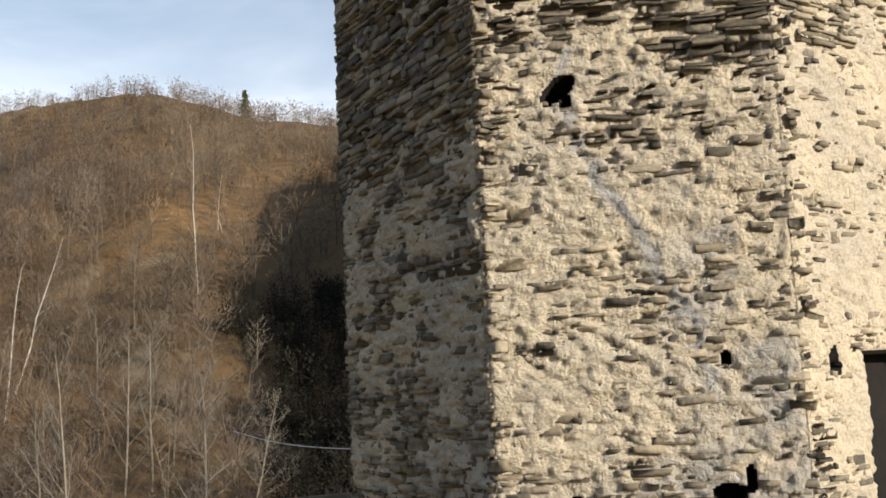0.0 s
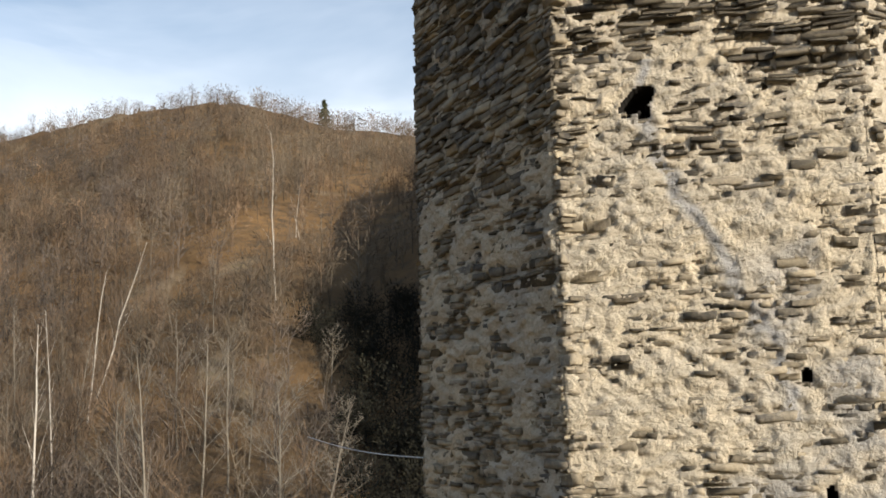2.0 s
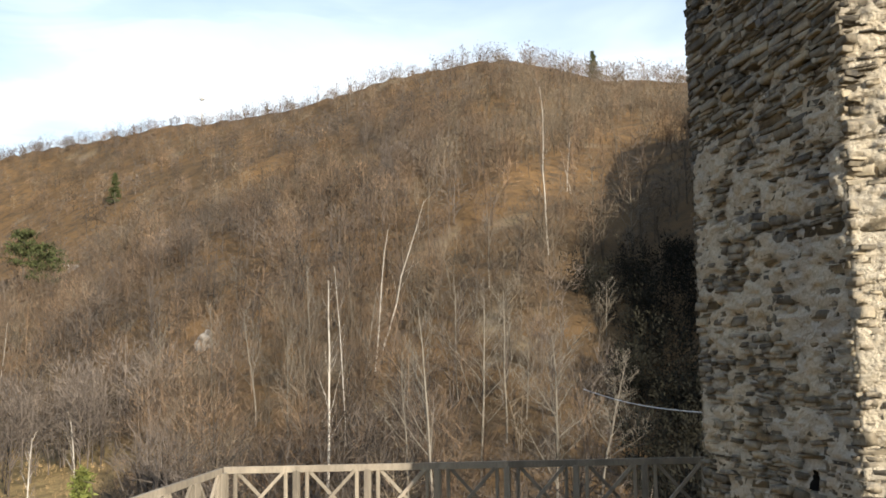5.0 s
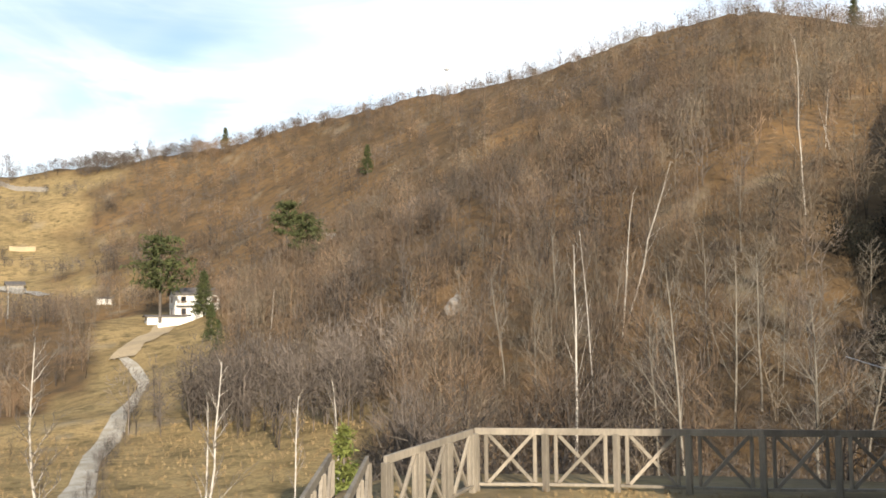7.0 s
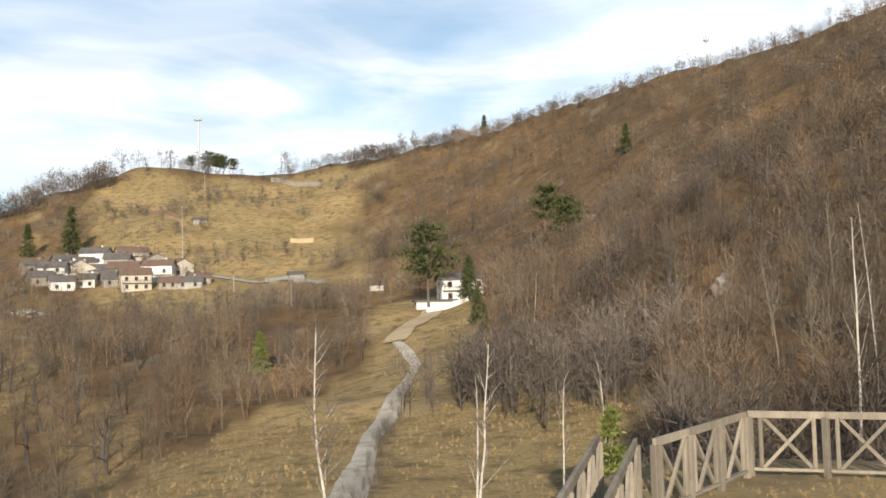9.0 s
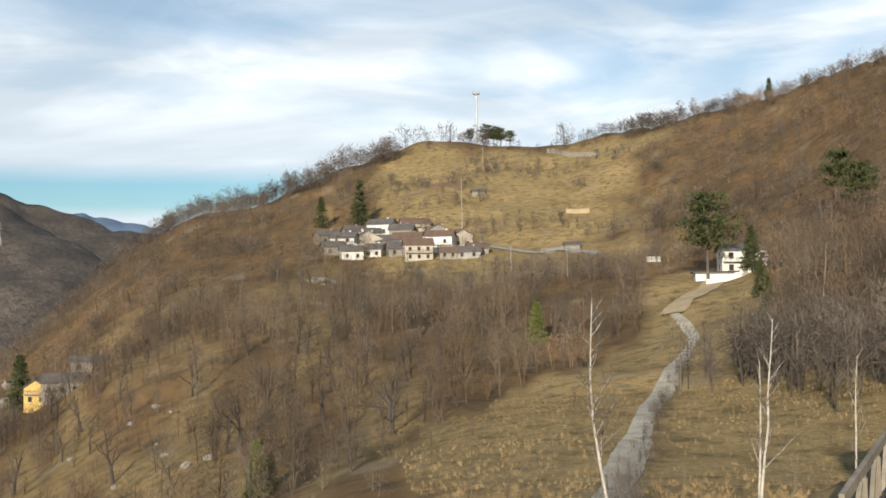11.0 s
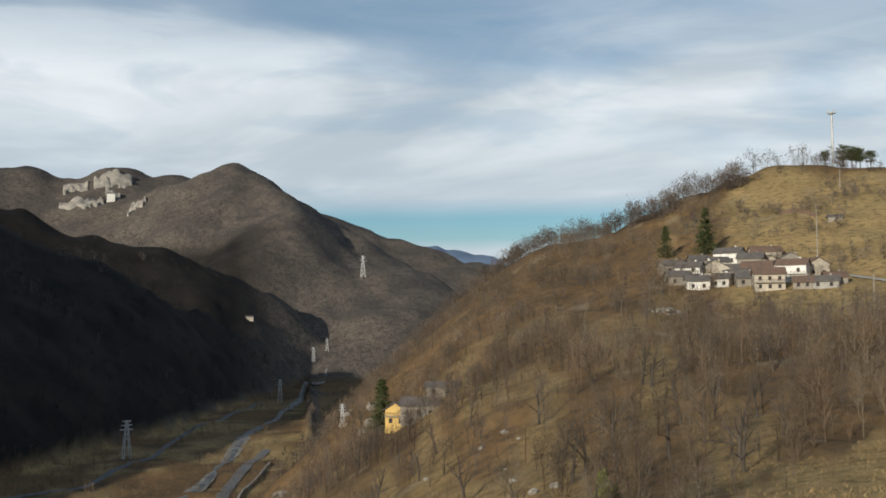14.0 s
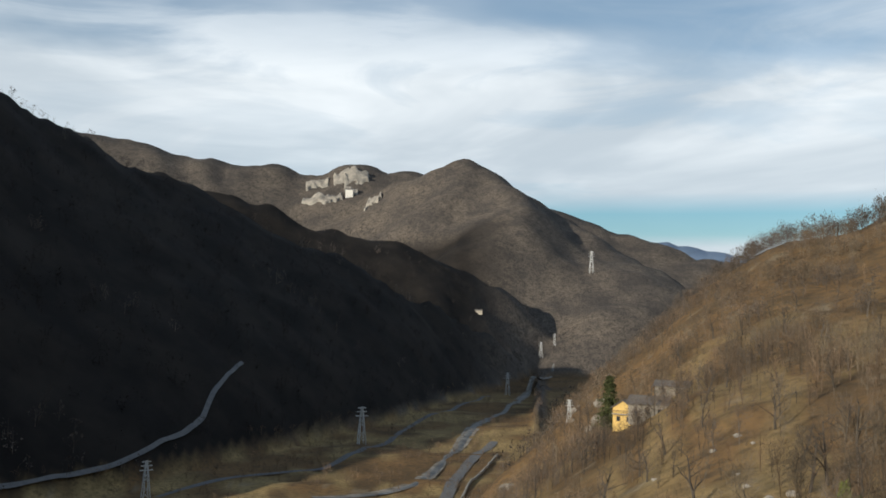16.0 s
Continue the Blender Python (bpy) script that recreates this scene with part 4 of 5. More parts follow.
# ---- single trees ----
def grow(rng, base, way, length, rad, levels, out, spread=0.6, droop=0.0, wander=0.08, low=0.3, reach=(0.28, 0.46), slim=0.42):
    """Adds limbs as tubes to out[level]."""
    n = (6, 4, 3, 2)[min(levels[0], 3)]
    pts, d = [np.array(base, float)], np.array(way, float)
    for _ in range(n):
        d = d + rng.normal(0, wander, 3) + np.array([0, 0, 0.05 - droop])
        d /= np.linalg.norm(d)
        pts.append(pts[-1] + d * length / n)
    pts = np.array(pts)
    rr = rad * np.linspace(1, 0.22, n + 1)
    lev = levels[0]
    out.setdefault(lev, []).append(tube(pts, rr, 7 if lev == 0 else 4 if lev == 1 else 3))
    if lev + 1 >= len(levels[1]):
        return pts
    k = levels[1][lev + 1]
    lo = low if lev == 0 else 0.15
    for f in np.linspace(lo, 0.97, k) + rng.uniform(-0.02, 0.02, k):
        s = min(max(f, 0), 0.99) * n
        i = int(s)
        p = pts[i] + (pts[i + 1] - pts[i]) * (s - i)
        a = rng.uniform(0, 2 * math.pi)
        side = np.array([math.cos(a), math.sin(a), rng.uniform(-0.05, 0.45)])
        w = (pts[i + 1] - pts[i]) / np.linalg.norm(pts[i + 1] - pts[i]) * rng.uniform(0.45, 0.9) + side * spread
        w /= np.linalg.norm(w)
        ll = length * rng.uniform(*(reach if lev == 0 else (0.28, 0.46))) * (1.12 - 0.75 * f if lev == 0 else 0.95)
        grow(rng, p, w, ll, max(0.011, rad * (1 - 0.75 * f) * (slim if lev == 0 else 0.42)), (lev + 1, levels[1]), out, spread, droop, wander * 1.5, low, reach, slim)
    return pts


def bare_tree(name, label, az, r, top_el, bark, seed, lean=(0, 0), spread=0.5, plan=(1, 12, 6, 4), thick=0.011, base_up=0.0, group=""):
    x, y = xy(az, r)
    z = gz(x, y)
    h = max(3.0, r * math.tan(radians(top_el)) - z)
    th = thing(name, label, "tree", pose(x, y, z - 0.1), group)
    rng, out = np.random.default_rng(seed), {}
    slender = name == "birch"
    old = name == "chestnut_tree"
    grow(rng, (0, 0, 0), (lean[0], lean[1], 1), h * (0.72 if old else 1), max(0.05, h * thick), (0, plan), out, spread, 0.0, 0.055 if slender else 0.11 if old else 0.045, 0.22 if old else 0.3, (0.12, 0.28) if slender else (0.5, 0.8) if old else (0.28, 0.46), 0.24 if slender else 0.55 if old else 0.42)
    part("trunk", mesh_np("trunk", *join(out[0]), bark, True), bark, th)
    fine = [p for lev in range(2, len(plan)) for p in out.get(lev, [])]
    if r < 125 and not old:
        for p in out[1]:
            part("limb", mesh_np("limb", *p, bark, True), bark, th)
    else:
        fine += out[1]
    tone = PALEBARK if bark == PALEBARK else DARKBARK if name == "chestnut_tree" else TWIG
    tagged(part("crown", mesh_np("crown", *join(fine), tone, False), tone, th, "haze of thin brown twigs"), kind="stuff")
    return th


G = "birches on the slopes"
W = "white-barked leafless birch on the slope"
bare_tree("birch", "tall slender white birch below the terrace fence", 25.55, 72, 4.4, BIRCH, 1, (0.03, 0), 0.5, (1, 18, 6, 3), 0.0075, 0, G)
bare_tree("birch", W, 24.55, 84, 5.2, BIRCH, 2, (0.02, 0), 0.35, (1, 12, 4, 3), 0.0045, 0, G)
bare_tree("birch", "leaning white birch with forked limbs on the hillside", 22.5, 105, 8.9, BIRCH, 3, (0.34, 0), 0.45, (1, 12, 5, 3), 0.0065, 0, G)
bare_tree("birch", W, 22.9, 100, 7.0, BIRCH, 4, (0.16, 0), 0.3, (1, 10, 5, 3), 0.007, 0, G)
bare_tree("birch", "very tall thin pale birch high on the hill", 13.3, on_slope(13.3, 5.4, 90, 300), 14.6, BIRCH, 5, (0.0, 0), 0.2, (1, 14, 4, 2), 0.0045, 0, G)
bare_tree("birch", W, 12.2, 150, 12.0, BIRCH, 6, (-0.05, 0), 0.3, (1, 9, 4, 2), 0.007, 0, G)
bare_tree("birch", W, 12.0, 148, 11.2, BIRCH, 7, (-0.18, 0), 0.3, (1, 9, 4, 2), 0.006, 0, G)
bare_tree("birch", "near slender white birch with drooping side twigs", 53.1, 27, -0.2, BIRCH, 8, (0.10, 0), 0.6, (1, 18, 6, 4), 0.008, 0, G)
bare_tree("birch", "near white birch with a forked top", 45.4, 30, -1.7, BIRCH, 9, (0.085, 0), 0.5, (1, 16, 6, 4), 0.009, 0, G)
bare_tree("birch", W, 45.5, 30.4, -4.0, BIRCH, 19, (0.03, 0), 0.3, (1, 10, 5, 3), 0.007, 0, G)
bare_tree("birch", "thin young birch beside an ivy-clad trunk", 38.15, 36, -2.9, BIRCH, 10, (0.0, 0), 0.3, (1, 10, 5, 3), 0.006, 0, G)
bare_tree("birch", "thin young birch on the meadow bank", 40.75, 40, -3.7, BIRCH, 11, (0.0, 0), 0.3, (1, 10, 5, 3), 0.006, 0, G)
bare_tree("birch", W, 42.0, 165, 2.0, BIRCH, 12, (0.02, 0), 0.3, (1, 10, 4, 3), 0.008, 0, G)
bare_tree("birch", W, 71.5, 130, -6.6, BIRCH, 13, (0.0, 0), 0.3, (1, 10, 4, 3), 0.008, 0, G)
G = "grey trees behind the fence"
V = "leafless grey tree behind the timber fence"
bare_tree("ash_tree", "spreading leafless tree with a wide fan of twigs", 13.2, 60, 1.2, PALEBARK, 31, (0.05, 0), 0.85, (1, 18, 9, 6), 0.010, 0, G)
bare_tree("ash_tree", "broad leafless tree with sunlit arching limbs", 10.8, 66, -0.2, PALEBARK, 32, (0.1, 0), 1.0, (1, 18, 9, 6), 0.011, 0, G)
for n, (a, r, e) in enumerate(((19.75, 64, 2.6), (21.15, 66, 0.4), (17.2, 70, 3.2), (15.8, 76, 3.6), (14.7, 80, 1.0), (18.4, 88, 4.4), (27.6, 85, 1.5), (29.3, 95, 2.6), (23.6, 92, 3.4), (9.0, 118, 5.0), (31.6, 105, 2.8), (26.3, 100, 5.2), (34.2, 110, 2.2), (16.6, 112, 7.6), (10.3, 96, 4.0))):
    bare_tree("ash_tree", V, a, r, e, PALEBARK, 40 + n, (0.04 * math.sin(n), 0), 0.45 + 0.1 * (n % 3), (1, 13, 7, 4), 0.0085, 0, G)
bare_tree("ash_tree", "wide-crowned old tree beside a pale boulder", 30.3, 150, 5.4, PALEBARK, 60, (0, 0), 0.95, (1, 18, 8, 5), 0.014, 0, G)
rs = np.random.default_rng(77)
for n in range(84):
    a = 62 + 25.5 * (n + rs.uniform(0, 1)) / 84
    r = rs.uniform(110, 380)
    z = gz(*xy(a, r))
    e = math.degrees(math.atan2(z + rs.uniform(6, 11), r))
    bare_tree("chestnut_tree", "gnarled leafless chestnut on the grassy spur", a, r, e, DARKBARK, 80 + n, (0, 0), 0.95, (1, 9, 5, 4), 0.026, 0, "chestnuts on the spur")


def needle_tree(name, label, az, base_el, top_el, r, seed, shape="fir", mat=None):
    """A conifer: trunk and a crown of many small needle sprays on whorled boughs."""
    mat = mat or NEEDLE
    x, y = xy(az, r)
    z = gz(x, y)
    h = max(2.5, r * math.tan(radians(top_el)) - z)
    rng = np.random.default_rng(seed)
    th = thing(name, label, "tree", pose(x, y, z - 0.1), "conifers")
    part("trunk", mesh_np("trunk", *tube([[0, 0, 0], [0, 0, h * 0.5], [0, 0, h * 0.97]], [h * 0.02, h * 0.013, h * 0.003], 7), BARK, True), BARK, th)
    n = 34 if shape == "pine" else 70
    low = 0.36 if shape == "pine" else 0.06
    f = np.sort(rng.uniform(low, 0.99, n))
    a = np.arange(n) * 2.4 + rng.uniform(-0.3, 0.3, n)
    if shape == "pine":
        ln = h * 0.37 * (1 - 0.75 * np.abs((f - 0.6) / 0.5) ** 1.5).clip(0.2, 1) * rng.uniform(0.7, 1.15, n)
        rise = 0.15
    else:
        ln = h * 0.30 * (1.02 - f) ** 0.8 * rng.uniform(0.75, 1.15, n)
        rise = -0.18
    base = np.stack([np.zeros(n), np.zeros(n), f * h], 1)
    tip = base + np.stack([np.cos(a) * ln, np.sin(a) * ln, ln * rise + rng.normal(0, 0.05, n) * ln], 1)
    part("boughs", mesh_np("boughs", *sticks(base, tip, np.full(n, h * 0.008), rng), BARK), BARK, th)
    m = 64 if shape == "pine" else 40
    g = rng.uniform(0.15, 1.05, (n, m, 1))
    c = base[:, None] * (1 - g) + tip[:, None] * g + rng.normal(0, 0.05 * h * (0.7 if shape == "pine" else 0.4), (n, m, 3)) * np.array([1, 1, 0.6])
    c = c.reshape(-1, 3)
    d = rng.normal(0, 1, c.shape) * h * 0.035
    d[:, 2] -= h * 0.008
    part("crown", mesh_np("crown", *sticks(c, c + d, np.full(len(c), h * 0.022), rng), mat), mat, th)
    return th


needle_tree("pine_tree", "broad dark green pine beside the white house", 47.75, 1.1, 4.7, 243, 1, "pine")
needle_tree("pine_tree", "small dark conifer behind the white house", 45.5, 0.6, 3.0, 238, 2, "fir")
needle_tree("pine_tree", "pine with bare lower trunk in the woods", 40.0, 2.9, 6.0, on_slope(40, 2.9, 120, 500), 3, "pine")
needle_tree("pine_tree", "dark slender pine in the woods", 41.1, 3.4, 6.6, on_slope(41.1, 3.6, 120, 500), 4, "pine")
needle_tree("fir_tree", "lone dark fir high on the wooded slope", 36.7, 8.2, 9.8, on_slope(36.7, 8.2, 150, 500), 5, "fir")
needle_tree("fir_tree", "dark fir on the skyline", 44.4, 9.3, 10.6, 550, 6, "fir")
needle_tree("fir_tree", "dark fir on the summit skyline", 10.6, 14.6, 16.3, 318, 7, "fir")
needle_tree("fir_tree", "dark fir above the hamlet", 66.5, 3.4, 5.9, on_slope(66.5, 3.4, 250, 560), 8, "fir")
needle_tree("fir_tree", "dark conifer beside the hamlet", 68.6, 3.2, 5.0, on_slope(68.6, 3.3, 250, 560), 9, "fir")
needle_tree("fir_tree", "tall dark spruce beside the yellow house", 84.05, -6.3, -3.1, on_slope(84.05, -6.2, 120, 600), 10, "fir")
needle_tree("fir_tree", "bushy green young spruce on the slope", 72.2, -11, -8.0, 96, 11, "fir", IVY)
needle_tree("fir_tree", "bushy green young spruce on the slope", 71.5, -11, -8.6, 99, 12, "fir", IVY)
needle_tree("fir_tree", "small ivy-green conifer in the hollow", 56.9, -3.2, -0.9, 190, 13, "fir", IVY)
needle_tree("fir_tree", "dark conifers at the wood's edge", 45.1, -2.2, 1.2, 200, 14, "fir")
needle_tree("fir_tree", "dark conifers at the wood's edge", 44.7, -2.4, 0.3, 180, 15, "fir")
for n, (a, e) in enumerate(((59.1, 8.75), (58.7, 8.6), (59.5, 8.85), (60.4, 8.6), (58.2, 8.5), (58.9, 8.7))):
    needle_tree("fir_tree", "dark conifers round the mast", a, 8, e, 614, 20 + n, "pine")
needle_tree("ivy_column", "dead trunk thickly clad in yellow-green ivy", 38.05, -9, -5.3, 33, 30, "fir", IVY)


# ---- rocks ----
def rock(label, az, r, size, seed, mat=None, flat=0.7):
    x, y = xy(az, r)
    bm = bmesh.new()
    bmesh.ops.create_icosphere(bm, subdivisions=3, radius=size)
    for v in bm.verts:
        n = noise.fractal(v.co / size * 1.3 + Vector((seed * 7.1, 0, 0)), 1.0, 2.0, 4)
        v.co *= 1 + 0.45 * n
        v.co.z *= flat
    bm_me = bm_mesh("boulder", bm, mat or PALEROCK)
    ob = new("boulder", bm_me)
    ob.matrix_world = pose(x, y, gz(x, y) + size * flat * 0.3, 0, 0, seed * 40)
    return tagged(ob, label, "rock", "boulders")


rock("pale grey boulder among the hillside trees", 31.9, on_slope(31.9, 0.6, 80, 300), 1.15, 1, None, 1.3)
rock("grey outcrop among leafless trees", 38.9, on_slope(38.9, 4.6, 120, 420), 2.2, 2)
rock("low pale outcrop below the hamlet", 68.6, on_slope(68.6, 0.3, 150, 420), 4.0, 3, CONCRETE, 0.35)
for n in range(14):
    a = 84 + 5.5 * rs.uniform(0, 1)
    rock("pale outcrop on the steep spur", a, rs.uniform(330, 560), rs.uniform(1.0, 2.8), 10 + n)
for n in range(10):
    a = 74 + 8 * rs.uniform(0, 1)
    rock("pale stone in the grass of the spur", a, rs.uniform(130, 190), rs.uniform(0.3, 0.7), 30 + n)


# ---- houses ----
def house(label, az, r, w, d, h, turn, wall, roof, rows=2, cols=3, balcony=False, pitch=0.55, chimney=True, ridge_x=True, group="houses of the hamlet", sink=0.5, name="stone_house"):
    x, y = xy(az, r)
    z = min(gz(x, y), gz(*xy(az, r - d / 2)))
    th = thing(name, label, "house", pose(x, y, z - sink, 0, 0, az + turn), group)
    H = h + sink
    span = d if ridge_x else w
    rise = span / 2 * pitch
    bm = bm_box(w, d, H + 1.5, (0, 0, (H - 1.5) / 2))
    part("wall", bm, wall, th)
    bm = bmesh.new()
    L = (w if ridge_x else d) / 2
    S = span / 2

    def at(u, v, zz):
        return bm.verts.new((u, v, zz) if ridge_x else (v, u, zz))

    a = [at(-L, -S, H), at(-L, S, H), at(-L, 0, H + rise), at(L, -S, H), at(L, S, H), at(L, 0, H + rise)]
    for f in ((0, 1, 2), (3, 5, 4), (0, 2, 5, 3), (1, 4, 5, 2), (0, 3, 4, 1)):
        bm.faces.new([a[i] for i in f])
    bmesh.ops.recalc_face_normals(bm, faces=bm.faces)
    part("gable", bm, wall, th)
    e, t = 0.55, 0.22
    rf = None
    for sgn in (-1, 1):
        bm = bmesh.new()
        u, o = L + e, S + e
        drop = e * pitch
        low = [at(-u, sgn * o, H - drop + 0.05), at(u, sgn * o, H - drop + 0.05), at(u, 0, H + rise + 0.05), at(-u, 0, H + rise + 0.05)]
        up = [bm.verts.new(v.co + Vector((0, 0, t))) for v in low]
        bm.faces.new(low)
        bm.faces.new(up)
        for i in range(4):
            bm.faces.new((low[i], low[(i + 1) % 4], up[(i + 1) % 4], up[i]))
        bmesh.ops.recalc_face_normals(bm, faces=bm.faces)
        rf = part("roof_slope", bm, roof, th, "weathered roof with wide eaves")
    if chimney:
        part("chimney", bm_box(0.6, 0.6, 1.5, (w * 0.22, d * 0.1, H + rise * 0.8 + 0.5), 0.03), wall, th)
    for i in range(rows):
        for j in range(cols):
            wx = (j - (cols - 1) / 2) * w / (cols + 0.15)
            wz = sink + 1.5 + i * 2.7
            if wz + 0.8 > H:
                continue
            fr = part("window", bm_box(1.12, 0.12, 1.42, (wx, -d / 2 - 0.02, wz), 0.02), WOODTRIM, th)
            part("pane", bm_box(0.86, 0.05, 1.16, (wx, -d / 2 - 0.08, wz)), GLASS, fr)
        fr = part("window", bm_box(0.12, 1.02, 1.32, (-w / 2 - 0.02, 0, sink + 1.5 + i * 2.7), 0.02), WOODTRIM, th)
        part("pane", bm_box(0.05, 0.78, 1.06, (-w / 2 - 0.08, 0, sink + 1.5 + i * 2.7)), GLASS, fr)
    if balcony:
        bal = part("balcony", bm_box(w * 0.96, 1.2, 0.16, (0, -d / 2 - 0.6, sink + 2.8)), CONCRETE, th)
        part("railing", bm_box(w * 0.96, 0.06, 0.12, (0, -d / 2 - 1.16, sink + 3.75)), WOODTRIM, bal)
        for k in range(9):
            part("baluster", bm_box(0.08, 0.06, 0.86, ((k - 4) * w * 0.115, -d / 2 - 1.16, sink + 3.28)), WOODTRIM, bal)
    return th


H1 = on_slope(65.5, 2.2, 250, 540)
K = H1 / 1847.0
ham = [
    ("low grey stone house with a slate roof", 68.3, 2.5, 38, 6, 16, 20, RUBBLE, ROOF, 1, 2, False),
    ("white two-storey house with a grey roof", 67.35, 2.1, 38, 6, 24, -16, WHITEWALL, ROOF, 2, 2, True),
    ("cream house with a wide dark slate roof", 66.2, 2.1, 50, 8, 20, 12, CREAM, ROOF, 2, 3, False),
    ("tall white house at the top of the hamlet", 65.3, 3.05, 46, 7, 20, -22, WHITEWALL, ROOF, 2, 2, False),
    ("cream house with a brown tiled roof and loggia", 63.5, 3.0, 50, 7, 20, 12, CREAM, ROOF_TILE, 2, 3, True),
    ("pale house with balconies under a clay roof", 63.35, 1.6, 42, 7, 26, 6, CREAM, ROOF_TILE, 2, 3, True),
    ("white house with a brown roof in the hamlet", 62.1, 1.95, 42, 6, 28, -12, WHITEWALL, ROOF_TILE, 2, 2, True),
    ("brown gabled house behind the white one", 61.1, 2.25, 36, 6, 20, 28, CREAM, ROOF_TILE, 2, 2, False),
    ("low concrete garage with a slate roof", 60.6, 1.6, 38, 5, 12, 0, CONCRETE, ROOF, 1, 2, False),
    ("dark-roofed rubble house in the hamlet", 64.8, 2.1, 44, 8, 18, -8, RUBBLE, ROOF, 2, 2, False),
    ("grey stone barn with a slate roof", 66.9, 2.7, 32, 6, 18, 18, RUBBLE, ROOF, 1, 2, False),
    ("clay-roofed house in the middle of the hamlet", 63.9, 2.2, 44, 7, 20, -4, RUBBLE, ROOF_TILE, 2, 2, False),
    ("small white house under a dark roof", 65.9, 2.6, 34, 6, 18, 30, WHITEWALL, ROOF, 1, 2, False),
    ("low dark-roofed house beside the white one", 62.3, 2.6, 46, 6, 16, 8, RUBBLE, ROOF, 1, 3, False),
    ("dark slate roof over a low stone house", 64.5, 1.75, 30, 8, 13, 10, RUBBLE, ROOF, 1, 2, False),
    ("cream cottage below the slate-roofed house", 65.7, 1.75, 26, 6, 14, -14, WHITEWALL, ROOF, 1, 2, False),
    ("white cottage with a grey slate roof", 67.0, 1.6, 34, 6, 15, 8, WHITEWALL, ROOF, 1, 2, False),
    ("low stone shed under clay tiles", 61.6, 1.6, 26, 6, 11, -6, RUBBLE, ROOF_TILE, 1, 2, False),
    ("dark-roofed barn behind the white houses", 64.2, 2.75, 40, 7, 15, -10, RUBBLE, ROOF, 1, 2, False),
    ("rubble house with a slate roof at the hamlet's end", 68.0, 1.95, 34, 6, 15, 14, RUBBLE, ROOF, 1, 2, False),
    ("grey lean-to house at the hamlet's edge", 60.1, 1.8, 30, 5, 12, 14, RUBBLE, ROOF_TILE, 1, 1, False)]
for n, (lab, a, e, wp, d, hp, turn, wl, rf, rows, cols, bal) in enumerate(ham):
    r = on_slope(a, e, 250, 560)
    house(lab, a, r, wp * K * 1.08, d + 1, hp * K, turn, wl, rf, rows, cols, bal, ridge_x=n not in (2, 7, 13))
house("yellow gabled house with a grey slate roof", 82.9, on_slope(82.9, -5.6, 200, 560), 6.5, 9, 4.4, -28, YELLOW, ROOF, 2, 2, True, 0.6, True, False, "houses on the spur")
house("low slate-roofed annex beside the yellow house", 81.9, on_slope(81.9, -5.2, 150, 560), 10, 7, 3.4, -12, RUBBLE, ROOF, 1, 3, False, 0.5, True, True, "houses on the spur")
house("small dark-roofed cottage above the yellow house", 80.7, on_slope(80.7, -4.1, 150, 600), 9, 6, 2.8, -10, RUBBLE, ROOF, 1, 2, False, 0.4, False, True, "houses on the spur")
house("white villa with a terrace among conifers", 45.9, 252, 11, 8, 5.4, 10, WHITEWALL, ROOF, 2, 3, True, 0.35, True, True, "houses on the meadow")
house("long low white outbuilding beside the pine", 47.3, 246, 10, 5, 1.6, 8, WHITEWALL, ROOF, 1, 0, False, 0.1, False, True, "houses on the meadow", 0.5, "outbuilding")
house("tiny white hut in the meadow", 50.55, on_slope(50.55, 1.2, 200, 420), 4.2, 3, 1.8, 0, WHITEWALL, ROOF, 1, 1, False, 0.2, False, True, "houses on the meadow", 0.4, "hut")
house("small ruined stone hut on the meadow", 60.0, on_slope(60.0, 5.0, 250, 600), 6, 4, 2.2, 5, RUBBLE, ROOF, 1, 1, False, 0.4, False, True, "houses on the meadow", 0.4, "hut")
house("small stone hut among meadow trees", 54.9, on_slope(54.9, 1.9, 250, 600), 5, 4, 2.2, 5, RUBBLE, ROOF, 1, 1, False, 0.4, False, True, "houses on the meadow", 0.4, "hut")
house("pale farmhouse in the shaded woods", 91.2, on_slope(91.2, 0.2, 900, 2300), 15, 10, 6, 0, CREAM, ROOF, 2, 3, False, 0.4, False, True, "far houses")
house("white chapel house below the quarry", 98.4, on_slope(98.4, 6.4, 2300, 3400), 22, 16, 24, 0, WHITEWALL, ROOF, 3, 2, False, 0.4, False, True, "far houses")


s = spots(60, 260, 59.5, 70, H1 - 48, H1 + 34, lambda az, r, x, y, u: patchy(x, y, 14, 61) > 0.1)
scatter("garden_trees", "leafless garden trees among the houses", 61, FINE, s, wood_heights(len(s[0]), 62, 2.5, 6.5), WOODS_GREY, "trees")


# ---- dry walls, poles, masts, pylons ----
def wall_run(label, pts, h, w, mat, name="garden_wall"):
    q = smooth_line([xy(a, r) for a, r in pts], 40)
    bm = bmesh.new()
    prev = None
    for i in range(len(q)):
        d = q[min(i + 1, len(q) - 1)] - q[max(i - 1, 0)]
        d /= np.linalg.norm(d)
        s = np.array([-d[1], d[0]]) * w / 2
        z = gz(*q[i])
        hh = h * (1 + 0.12 * math.sin(i * 1.7))
        row = [bm.verts.new((*(q[i] + s), z - 0.6)), bm.verts.new((*(q[i] + s), z + hh)), bm.verts.new((*(q[i] - s), z + hh)), bm.verts.new((*(q[i] - s), z - 0.6))]
        if prev:
            for k in range(4):
                bm.faces.new((prev[k], prev[(k + 1) % 4], row[(k + 1) % 4], row[k]))
        prev = row
    bmesh.ops.recalc_face_normals(bm, faces=bm.faces)
    return tagged(new(name, bm_mesh(name, bm, mat)), label, "wall", "walls")


